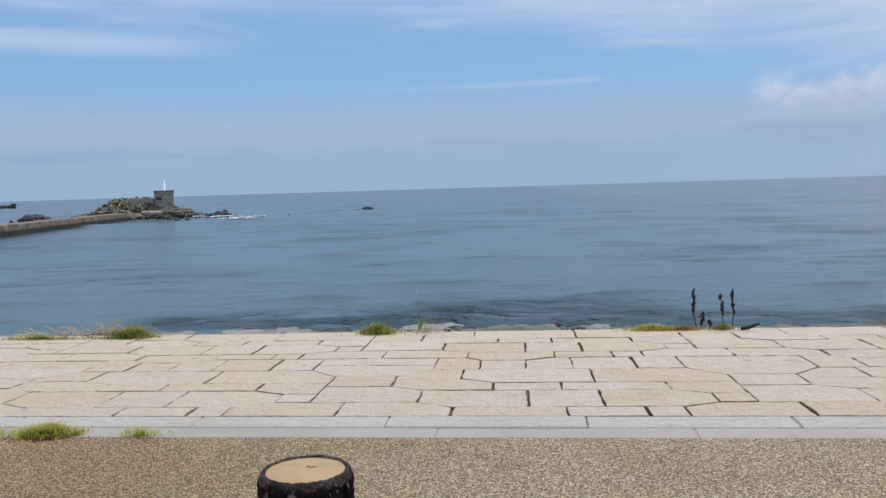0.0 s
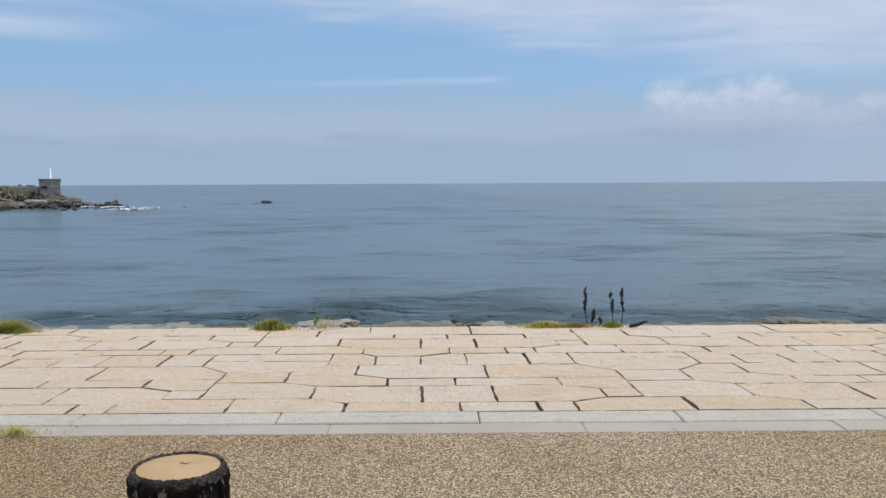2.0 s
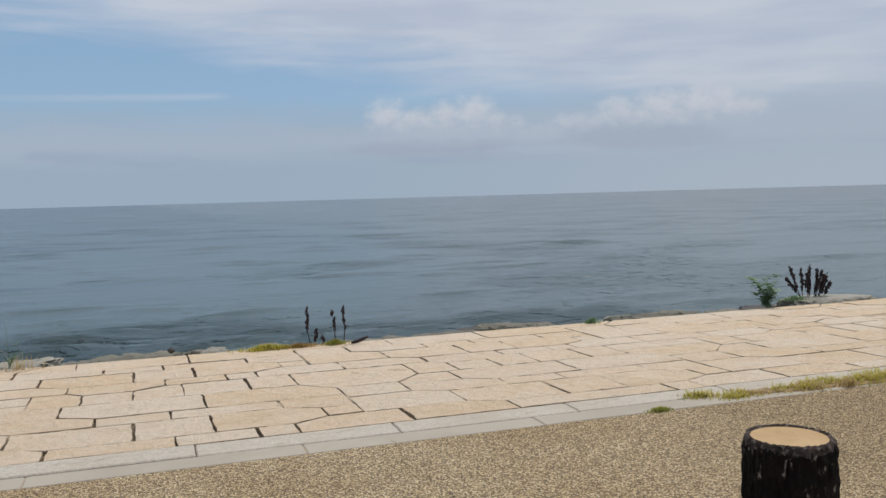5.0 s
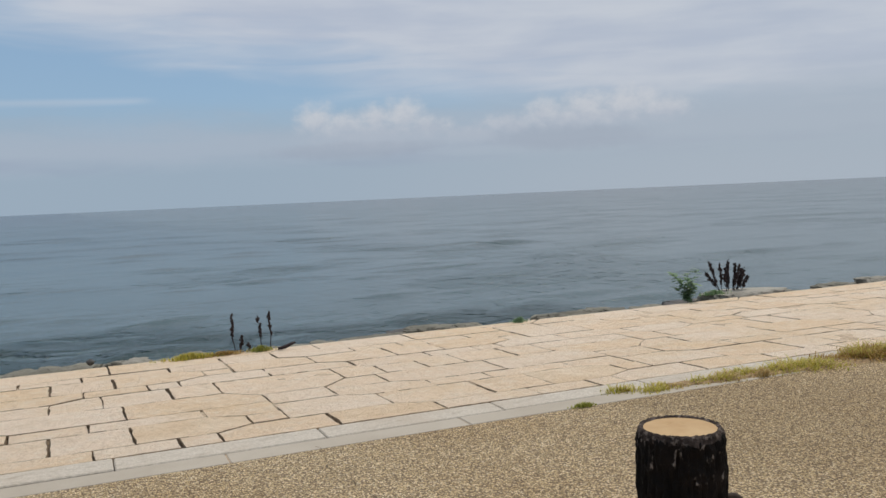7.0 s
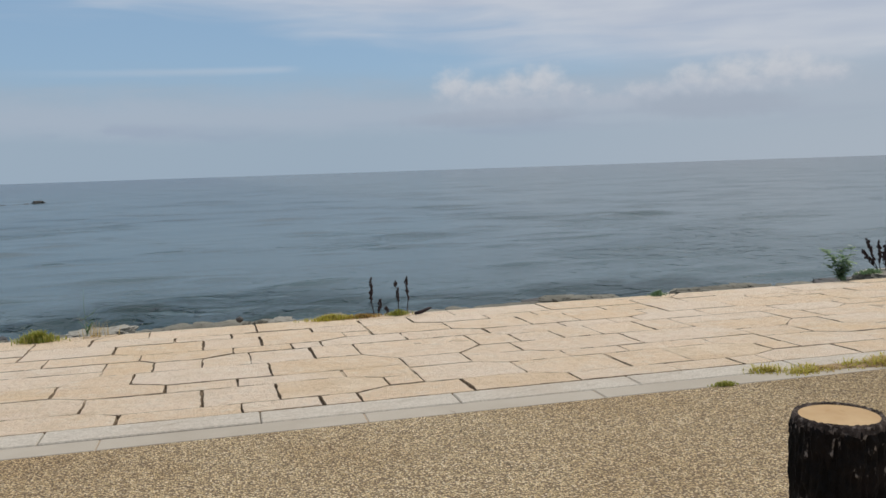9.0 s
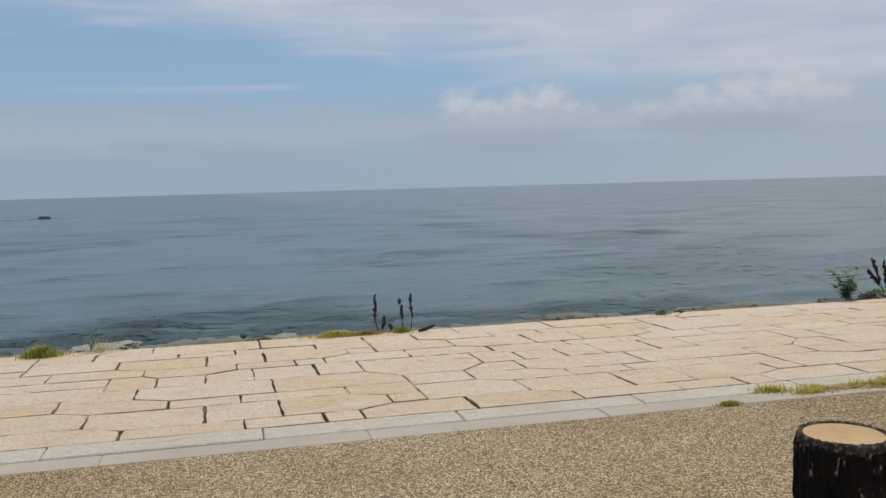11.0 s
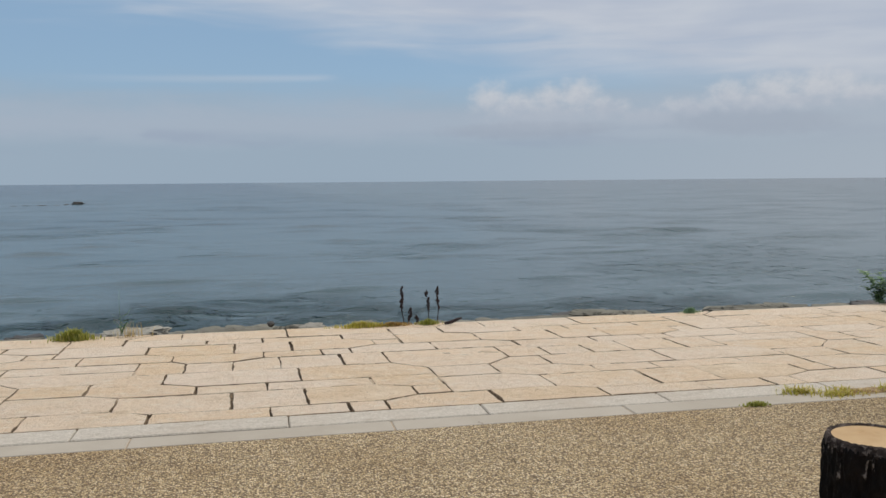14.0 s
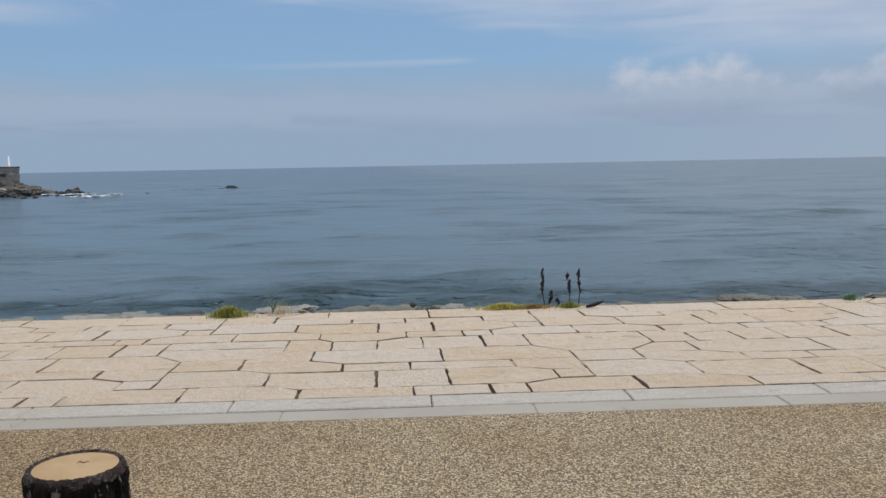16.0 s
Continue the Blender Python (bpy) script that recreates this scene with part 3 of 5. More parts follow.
def build_sea():
    """A fan of water out to the horizon, with low waves that run along the shore."""
    rows, cols = 760, 420
    r = 4.6 * np.exp(np.linspace(0, math.log(4700 / 4.6), rows))
    a = np.radians(np.linspace(-86, 86, cols))
    R, A = np.meshgrid(r, a, indexing="ij")
    X, Y = R * np.sin(A), 7.2 + R * np.cos(A) - 0.02
    rng = np.random.default_rng(5)
    Z = np.zeros_like(X)
    for length, height, n in ((13.0, 0.006, 5), (5.0, 0.003, 6), (2.4, 0.002, 6)):
        for _ in range(n):
            turn = rng.normal(0, 0.7)
            k = 2 * math.pi / (length * rng.uniform(0.75, 1.3))
            ph = k * (X * math.sin(turn) + Y * math.cos(turn)) + rng.uniform(0, 6.28)
            gate = 0.5 + 0.5 * np.sin(X * rng.uniform(0.03, 0.12) + Y * rng.uniform(-0.03, 0.03) + rng.uniform(0, 6.28))
            fade = np.clip((length * 5.0 / np.maximum(R * 0.009, 0.01) - 1) / 6, 0, 1)
            Z += height * gate * fade * (np.sin(ph) + 0.35 * np.cos(2 * ph))
    # short swells that rise here and there, their crests along the shore
    for _ in range(420):
        away = 14.0 * math.exp(rng.uniform(0, math.log(34)))
        side = rng.uniform(-0.9, 1.05)
        cx, cy = away * math.sin(side), 7.2 + away * math.cos(side)
        long, deep = rng.uniform(0.9, 2.2) * (0.6 + away / 45), max(0.45, 0.013 * away) * rng.uniform(0.8, 1.4)
        lean = rng.normal(0, 0.16)
        i0, i1 = np.searchsorted(r, [away - 4 * deep - 0.6 * long, away + 4 * deep + 0.6 * long])
        j0, j1 = np.searchsorted(a, [side - 3 * long / away, side + 3 * long / away])
        dx, dy = X[i0:i1, j0:j1] - cx, Y[i0:i1, j0:j1] - cy
        bend = dy - lean * dx + 0.25 * deep * np.sin(dx * 2.2 / long + away)
        Z[i0:i1, j0:j1] += min(0.13, 0.16 * deep) * rng.uniform(0.5, 1.2) * np.exp(-(dx / long) ** 2 - (bend / deep) ** 2)
    far = np.clip((R - 700) / 2500, 0, 1)
    Z = Z * (1 - far)
    verts = np.stack([X, Y, SEA_Z + Z], -1).reshape(-1, 3)
    i, j = np.meshgrid(np.arange(rows - 1), np.arange(cols - 1), indexing="ij")
    q = (i * cols + j).ravel()
    faces = np.stack([q, q + cols, q + cols + 1, q + 1], -1)
    me = bpy.data.meshes.new("sea")
    me.vertices.add(len(verts))
    me.vertices.foreach_set("co", verts.ravel())
    me.loops.add(faces.size)
    me.loops.foreach_set("vertex_index", faces.ravel())
    me.polygons.add(len(faces))
    me.polygons.foreach_set("loop_start", np.arange(0, faces.size, 4))
    me.materials.append(SEA)
    me.update(calc_edges=True)
    me.shade_smooth()
    return tagged(new("water", me), "grey-blue sea with low rippled waves", "sea", kind="structure")


build_sea()


# ---- promenade paving ----
UNIT_X, UNIT_Y = 0.1007, 0.0998       # the laying grid; the pattern repeats every 24 x 16 units
PAVE_X, SKEW = -1.7585, -0.021        # where a repeat starts along the kerb, and the grid's lean
REACH = 28.15                         # units from the kerb to the sea edge
COURSES = (                           # joints across each course, in units along the kerb
    (0, 6, 12, 18, 22),
    (2, 4, 10, 16, 20),
    (0, 4, 8, 14, 18),
    (8, 12, 20),
    (2, 10, 13, 16, 19, 23),
)
LINES = (                             # the bed joints between the courses: along, across
    ((0, 0), (24, 0)),
    ((0, 2), (2, 3), (10, 3), (12, 2), (24, 2)),
    ((0, 6), (2, 5), (4, 5), (4.01, 7), (8, 7), (10, 6), (24, 6)),
    ((0, 8), (4, 8), (4.01, 10), (8, 10), (8.01, 9), (12, 9), (14, 8), (24, 8)),
    ((0, 12), (2, 12), (4, 10), (8, 10), (10, 12), (24, 12)),
    ((0, 16), (12, 16), (13, 15), (16, 15), (18, 16), (24, 16)),
    ((0, 13.6), (24, 13.4)),          # a thin joint that splits the widest stone
    ((0, 0), (12, 0), (13, -1), (16, -1), (18, 0), (24, 0)),
)
OCHRE = ((0, 1, 20), (1, 0, 6), (1, 1, 20))   # repeat, course, first joint of the ochre stones


def bed(i, u, top):
    """Where bed line i runs at u (may go past the pattern's end)."""
    pts = LINES[i]
    return min(np.interp(u % 24.0, [p[0] for p in pts], [p[1] for p in pts]), top)


def stone_mesh(name, low, high, u0, u1, top, clean, rng, mat):
    """One paving stone between two bed lines and two joints: ragged worn edges, a little uneven."""
    a = u0 + rng.choice((0.002, 0.003, 0.0045, 0.006, 0.011)) / UNIT_X
    b = u1 - rng.choice((0.0015, 0.002, 0.003)) / UNIT_X
    gl, gh = rng.choice((0.002, 0.0035, 0.006)) / UNIT_Y, rng.choice((0.002, 0.0035, 0.006)) / UNIT_Y

    def run(line, gap, sign):
        us = {a, b} | {p[0] + k for k in (0, 24) for p in LINES[line] if a + 0.1 < p[0] + k < b - 0.1}
        us |= {a + (b - a) * t for t in np.linspace(0, 1, max(2, int((b - a) / 0.85)) + 1)}
        return [(u, bed(line, u, top) + sign * gap) for u in sorted(us)]

    lo, hi = run(low, gl, 1), run(high, gh, -1)
    hi = [(u, max(v, bed(low, u, top) + gl + 0.12)) for u, v in hi]

    def side(p, q, sx):
        n = max(2, int(abs(q[1] - p[1]) / 0.7))
        return [(p[0] + (q[0] - p[0]) * k / n, p[1] + (q[1] - p[1]) * k / n, sx, 0) for k in range(1, n)]

    pts = [(u, v, (k == 0) - (k == len(lo) - 1), 1) for k, (u, v) in enumerate(lo)] + side(lo[-1], hi[-1], -1)
    pts += [(u, v, (k == 0) - (k == len(hi) - 1), -1) for k, (u, v) in enumerate(hi)][::-1] + side(hi[0], lo[0], 1)
    pts = [(u + (rng.gauss(0, 0.03) if sx == 0 else rng.uniform(-0.03, 0.07) * sx), v + (rng.uniform(-0.04, 0.07) * sy if sy else 0.0), sx, sy) for u, v, sx, sy in pts]
    wear = 0.022
    n = len(pts)
    tx, ty, lift = rng.uniform(-0.002, 0.002), rng.uniform(-0.002, 0.002), rng.uniform(-0.0015, 0.0015)

    def spot(u, v, z):
        return (u * UNIT_X + SKEW * v * UNIT_Y, v * UNIT_Y, z + lift + (tx * (u - a) + ty * (v - pts[0][1])) * 0.1)

    verts = [spot(u, v, -0.05) for u, v, _, _ in pts] + [spot(u, v, -0.003) for u, v, _, _ in pts]
    verts += [spot(u + sx * wear, v + sy * min(wear, 0.2 * (max(p[1] for p in pts) - min(p[1] for p in pts))), 0.0) for u, v, sx, sy in pts]
    faces, soiled = [tuple(range(2 * n, 3 * n))], [0]
    for k in range(n):
        m = (k + 1) % n
        faces += [(k, m, n + m, n + k), (n + k, n + m, 2 * n + m, 2 * n + k)]
        soiled += [1, int(rng.random() > clean or (low == 0 and pts[k][3] == pts[m][3] == 1))]
    me = mesh_of(name, verts, faces, [mat, DIRT])
    me.polygons.foreach_set("material_index", soiled)
    return me


def pattern():
    """The stones of one repeat in its two bands: band, course, low line, high line, joints, limit."""
    stones = []
    for band, limit in ((0, 16.0), (1, REACH - 16.0)):
        for c, joints in enumerate(COURSES):
            for k, u0 in enumerate(joints):
                u1 = 28 if (c, u0) == (3, 20) else joints[k + 1] if k + 1 < len(joints) else joints[0] + 24
                if c == 4 and band:
                    if u0 == 2:
                        stones.append((1, 4, 4, 5, 2.4, 9.6, limit))
                elif c == 4 and u0 == 2:
                    stones += [(0, 4, 4, 6, u0, u1, limit), (0, 5, 6, 5, u0, u1, limit)]
                else:
                    stones.append((band, c, 7 if band and c == 0 else c, c + 1, u0, u1, limit))
    return stones


def bed_mesh():
    """Dirt and sand in the joints: level with the stones here, washed out there."""
    verts, faces = [], []
    nx, ny = int((PAVED_E - PAVED_W) / 0.04), int(DEPTH / 0.04)
    for i in range(nx + 1):
        x = PAVED_W + 0.04 * i
        for j in range(ny + 1):
            y = 0.005 + (DEPTH - 0.005) * j / ny
            n = noise.noise(Vector((x * 1.7, y * 2.2, 1.0))) + 0.55 * noise.noise(Vector((x * 6.0, y * 6.0, 5.0))) + 0.05
            sand = -0.35 + 0.75 * min(1.0, max(0.0, (x - 0.5) / 3.0))
            verts.append((x, y, -0.024 + 0.022 * min(1.0, max(0.0, n * 2.2 + sand))))
    for i in range(nx):
        for j in range(ny):
            a = i * (ny + 1) + j
            faces.append((a, a + ny + 1, a + ny + 2, a + 1))
    return mesh_of("paving_bed", verts, faces, GROUT)


def build_paving():
    paving = tagged(part("paving", bed_mesh(), None), "cream stone promenade paving in a repeating interlocked pattern", "paving", kind="structure")
    paving.matrix_basis = PAVE
    rng = random.Random(3)
    long = 24 * UNIT_X
    first, last = int((PAVED_W - PAVE_X) // long) + 1, int((PAVED_E - PAVE_X) // long) - 1
    meshes = [(s, [stone_mesh("stone", *s[2:7], clean, rng, STONE) for clean in (0.08, 0.4, 0.85)]) for s in pattern()]
    rest_v, rest_f, rest_m = [], [], []
    for i in range(first, last):
        for s, kinds in meshes:
            at = Matrix.Translation((PAVE_X + i * long + SKEW * s[0] * 16 * UNIT_Y, s[0] * 16 * UNIT_Y, rng.uniform(-0.0015, 0.0015)))
            mine = rng.choices(kinds, (4, 2, 1) if i <= 0 else (2, 2, 2) if i == 1 else (1, 2, 4))[0]
            if -2 <= i <= 3:
                ob = part("stone", mine, paving, "", at)
                if not s[0] and (i, s[1], s[4]) in OCHRE:
                    ob.data = mine.copy()
                    ob.data.materials[0] = WARM
            else:
                base = len(rest_v)
                rest_v += [at @ v.co for v in mine.vertices]
                rest_f += [tuple(base + v for v in p.vertices) for p in mine.polygons]
                rest_m += [p.material_index for p in mine.polygons]
    far_stones = mesh_of("stone_rest", rest_v, rest_f, [STONE, DIRT])
    far_stones.polygons.foreach_set("material_index", rest_m)
    tagged(part("stone_rest", far_stones, paving), "cream paving stones further along the promenade", kind="stuff")


def bevelled_run(name, parent, label, length, width, x_first, y_mid, z_top, mat, gap=0.005):
    """A row of kerb blocks, end to end."""
    bm = box_bm(length - gap, width, 0.14, 0.006, 1)
    me = from_bm(name, bm, mat)
    rng = random.Random(len(name))
    n0, n1 = int((PAVED_W - x_first) // length), int((PAVED_E - x_first) // length)
    for k in range(n0, n1):
        part(name, me, parent, "", pose(x_first + (k + 0.5) * length, y_mid + rng.uniform(-0.0015, 0.0015), z_top - 0.07 + rng.uniform(-0.0015, 0.0015)))


kerb = tagged(part("kerb", sheet("kerb_bed", PAVED_W, PAVED_E, -0.207, 0.004, -0.03, 0.12, GROUT), None), "pale grey granite kerb along the paving", "kerb", kind="structure")
kerb.matrix_basis = SHORE
bevelled_run("kerb_stone", kerb, "", 0.992, 0.194, 0.137, -0.106, 0.002, GRANITE)
edging = tagged(part("edging", sheet("edging_bed", PAVED_W, PAVED_E, -0.372, -0.208, -0.007, 0.12, GROUT), None), "pale concrete edging strip beside the gravel path", "edging", kind="structure")
edging.matrix_basis = SHORE
bevelled_run("edging_block", edging, "", 1.213, 0.164, -0.585, -0.290, -0.002, CONCRETE, 0.003)


# ---- log posts ----
KNOT = material("dark split in the wood", plain((0.16, 0.09, 0.045), (0.26, 0.16, 0.085), 90.0), 0.8)

def log_mesh(name, radius, height, seed):
    """A trunk of coarse ridged bark; the cut face is a part of its own."""
    sides, levels = 150, 150
    verts, faces = [], []
    for j in range(levels + 1):
        z = height * (1 - (1 - j / levels) ** 1.6)
        for i in range(sides):
            a = 2 * math.pi * i / sides
            c, s = math.cos(a), math.sin(a)
            warp = 0.5 * noise.noise(Vector((c * 2, s * 2, z * 7 + seed)))
            rib = noise.noise(Vector((c * 5.5 + warp, s * 5.5 + warp, z * 5.5 + seed)))
            crag = abs(noise.noise(Vector((c * 8, s * 8, z * 30 + seed))))
            fine = noise.noise(Vector((c * 20, s * 20, z * 48 + seed)))
            r = radius * (1 + 0.03 * noise.noise(Vector((c * 1.5, s * 1.5, z * 2.5 + seed)))) + 0.0043 * rib - 0.0094 * crag + 0.0026 * fine + 0.0004
            r -= 0.005 * max(0.0, (z - height + 0.010) / 0.010) ** 2
            verts.append((r * c, r * s, z - height))
    for j in range(levels):
        for i in range(sides):
            k = (i + 1) % sides
            faces.append((j * sides + i, j * sides + k, (j + 1) * sides + k, (j + 1) * sides + i))
    return mesh_of(name, verts, faces, BARK, True)


def rim_mesh(name, radius, height, seed):
    sides = 150
    verts, faces = [], []
    for f, dz in ((1.0, -0.008), (0.985, 0.0), (0.94, 0.004), (0.885, 0.0025), (0.84, 0.0)):
        for i in range(sides):
            a = 2 * math.pi * i / sides
            c, s = math.cos(a), math.sin(a)
            w = 1 + (0.014 * noise.noise(Vector((c * 5, s * 5, seed + f * 2))) + (0.020 * noise.noise(Vector((c * 15, s * 15, seed))) if f > 0.97 else 0.0)) * (1.6 if f > 0.97 else 0.8)
            drop = -0.008 * max(0.0, noise.noise(Vector((c * 6, s * 6, seed + 4)))) if f > 0.99 else 0.0
            verts.append((radius * 0.975 * f * w * c, radius * 0.975 * f * w * s, height + dz + drop + 0.002 * noise.noise(Vector((c * 11, s * 11, seed + f * 20)))))
    for j in range(4):
        for i in range(sides):
            k = (i + 1) % sides
            faces.append((j * sides + i, j * sides + k, (j + 1) * sides + k, (j + 1) * sides + i))
    return mesh_of(name, verts, faces, RIM, True)


def cut_mesh(name, radius, height, seed):
    sides, rings = 72, 22
    verts, faces = [(0, 0, height + 0.001)], []
    for j in range(1, rings + 1):
        rr = radius * 0.835 * j / rings
        for i in range(sides):
            a = 2 * math.pi * i / sides
            x, y = rr * math.cos(a), rr * math.sin(a)
            n = noise.noise(Vector((x * 47, y * 47, seed)))
            near = max(0.0, 1 - math.hypot(x - 0.004, y - 0.015) / 0.014)
            pit = -0.0036 * near if n > 0.0 else 0.0
            verts.append((x, y, height + 0.0015 + 0.0004 * n + pit))
    for i in range(sides):
        faces.append((0, 1 + i, 1 + (i + 1) % sides))
    for j in range(rings - 1):
        for i in range(sides):
            k = (i + 1) % sides
            faces.append((1 + j * sides + i, 1 + (j + 1) * sides + i, 1 + (j + 1) * sides + k, 1 + j * sides + k))
    return mesh_of(name, verts, faces, CUT, True)


def ring_mesh(name, radius, thick, mat, squash=1.0):
    pts = [(radius * math.cos(a), 0, squash * radius * math.sin(a)) for a in np.linspace(0, 2 * math.pi, 25)]
    return tube(name, pts, [thick] * 25, mat, 8)


def log_post(x, y, height, radius, seed, eye_way=None):
    b = thing("log_post", "round log post with dark bark and tan sawn top", "post", pose(x, y, -0.004), "log posts beside the path")
    part("trunk", log_mesh("trunk", radius, height, seed), b, "", pose(0, 0, height))
    part("rim", rim_mesh("rim", radius, height, seed), b, "worn brown bark rim")
    part("cut_face", cut_mesh("cut_face", radius, height, seed), b, "smooth tan sawn face")
    if eye_way is not None:
        lug = part("lug", ring_mesh("lug", 0.0112, 0.0052, RUST, 0.8), b, "dark iron eye", pose(0, 0, 0, 0, 0, eye_way) @ pose(radius + 0.010, 0, height - 0.106))
        part("shackle", ring_mesh("shackle", 0.0102, 0.002, STEEL), lug, "bright steel ring", pose(0.005, 0, -0.0125, 0, 0, 70))
    else:
        for k, (mx, my, size) in enumerate(((0.004, 0.013, 0.007),)):
            pts = [(mx + size * (t - 0.5) * 2, my + size * 0.35 * math.sin(t * 8 + k), height + 0.0018) for t in np.linspace(0, 1, 7)]
            part("knot", tube("knot", pts, [0.0004, 0.0007, 0.001, 0.0007, 0.001, 0.0005, 0.0003], KNOT, 6), b, "small dark split in the sawn face")
    return b


log_post(-0.449, 1.12, 0.808, 0.0605, 1.0)
log_post(0.727, 0.95, 0.846, 0.0585, 2.0, -25.0)


# ---- sea edge: boulders, grass, weeds ----
def edge_rocks():
    rng = random.Random(11)
    kinds = [[rock_mesh("boulder", (1, 1, 1), base + k, mat, 5, 0.7, 0.2) for k in range(4)] for base, mat in ((3, BOULDER), (13, WETROCK), (23, WEEDY))]
    names = ("pale weathered boulder on the sea edge", "dark wet boulder on the sea edge", "brown weedy boulder on the sea edge")
    rest = {}
    # along, width, kind, top, distance past the paving
    spec = [(-2.75, 0.55, 0, -0.04, 0.15), (-2.3, 0.5, 0, -0.02, 0.12), (-1.95, 0.4, 2, -0.03, 0.12), (-1.0, 0.5, 0, 0.004, 0.15), (-0.45, 0.6, 2, -0.025, 0.1), (-0.1, 0.6, 2, -0.025, 0.12), (0.25, 0.12, 2, 0.012, 0.1),
            (2.0, 0.45, 2, -0.045, 0.2), (3.0, 0.45, 2, 0.01, 0.1), (3.3, 0.4, 2, 0.0, 0.1), (4.45, 0.6, 2, 0.0, 0.06), (4.95, 0.5, 2, 0.0, 0.06),
            (5.35, 0.4, 2, -0.02, 0.06), (7.35, 0.4, 2, -0.02, 0.12), (8.1, 0.5, 2, 0.0, 0.1), (8.8, 0.5, 0, 0.01, 0.1), (9.6, 0.6, 2, 0.01, 0.1)]
    x = -11.5
    while x < 34:
        w = rng.uniform(0.16, 0.45) * (1.0 if x < 10 else 1.5)
        shade = noise.noise(Vector((x * 0.5, 3.0, 0.0)))
        deep = -0.12 if 4.9 < x < 6.5 else 0.0
        deep -= 0.03 if -0.8 < x < 0.6 or 1.7 < x < 3.4 else 0.0
        spec.append((x, w, 2 if shade > 0.12 or -0.9 < x < 0.7 or 1.7 < x < 3.4 else (0 if rng.random() < 0.75 else 1), rng.uniform(-0.14, -0.04) + deep, rng.uniform(0.05, 0.5)))
        x += w * rng.uniform(0.55, 0.95)
    # rubble that shows behind them: grey and dry, then dark and weedy further along
    x = -11.0
    while x < 30:
        w = rng.uniform(0.22, 0.5) * (1.0 if x < 10 else 1.5)
        past = rng.uniform(0.35, 1.25)
        dark = noise.noise(Vector((x * 0.35, 8.0, 0.0))) + min(0.5, max(-0.45, (x - 0.5) * 0.18))
        kind = 1 if dark > 0.35 and rng.random() < 0.6 else (2 if dark > -0.05 else 0)
        spec.append((x, w, kind, -0.03 - 0.165 * past + rng.uniform(-0.05, 0.04), past))
        x += w * rng.uniform(0.35, 0.7)
    for x, w, kind, top, past in spec:
        me = kinds[kind][rng.randrange(4)]
        tall = max(0.3, w * 0.9)
        p = SHORE @ Vector((x, DEPTH + past + w * 0.3, 0))
        high = max(v.co.z for v in me.vertices)
        at = pose(p.x, p.y, top - 0.035 - tall, 0, 0, rng.uniform(0, 360)) @ Matrix.Diagonal((w, w * 0.85, tall / high, 1))
        if -5.0 < x < 9.5:
            ob = tagged(new("boulder", me), names[kind], "boulder", "boulders along the sea wall")
            ob.matrix_basis = at
        else:
            rest.setdefault(kind, []).append((me, at))
    for kind, many in rest.items():
        joined("boulder_heap", many, "heap of " + names[kind].replace("boulder", "boulders") + " further along", "boulders")
    slab = tagged(new("boulder", rock_mesh("boulder", (1.1, 0.5, 0.5), 34, BOULDER, 5, 0.3, 0.2)), "broad flat pale slab carrying weeds on the sea edge", "boulder", "boulders along the sea wall")
    high = max(v.co.z for v in slab.data.vertices)
    slab.matrix_basis = pose(6.74, 7.25, 0.012 - high, 0, 0, -3)
    flat = tagged(new("boulder", rock_mesh("boulder", (0.85, 0.34, 0.4), 37, WEEDY, 5, 0.4, 0.2)), "long low brown slab beside the dead stalks on the sea edge", "boulder", "boulders along the sea wall")
    high = max(v.co.z for v in flat.data.vertices)
    flat.matrix_basis = pose(2.48, 7.3, -0.05 - high, 0, 0, 2)
    # rubble slope that carries them
    verts, faces = [], []
    nx, ny = 420, 12
    for i in range(nx):
        x = -60 + 200 * i / (nx - 1)
        for j in range(ny):
            y = DEPTH + 0.051 + 9.0 * (j / (ny - 1))
            z = -0.16 - 3.2 * (j / (ny - 1)) ** 0.9 + 0.22 * noise.noise(Vector((x * 0.9, y * 0.9, 4.0))) * (j > 0)
            verts.append((x, y, z))
    for i in range(nx - 1):
        for j in range(ny - 1):
            faces.append((i * ny + j, (i + 1) * ny + j, (i + 1) * ny + j + 1, i * ny + j + 1))
    slope = tagged(new("rubble_slope", mesh_of("rubble_slope", verts, faces, WEEDY)), "brown rubble slope between sea wall and water", "slope", kind="structure")
    slope.matrix_basis = SHORE


edge_rocks()


def tuft(x, y, sx, sy, n, height, mat, seed, label, z=0.0, wide=0.004, bend=0.9):
    rng = random.Random(seed)
    spots = []
    for _ in range(n):
        a, r = rng.uniform(0, 6.28), abs(rng.gauss(0, 0.5))
        spots.append((math.cos(a) * r * sx, math.sin(a) * r * sy, 0.0, max(0.25, 1.0 - 0.45 * r)))
    ob = tagged(new("grass_tuft", blades("grass_tuft", spots, height, 0.012, mat, rng, wide, bend)), label, "grass", kind="stuff")
    ob.matrix_basis = Matrix.Translation((x, y, z - (0.02 if y > 6 else 0.0)))
    return ob


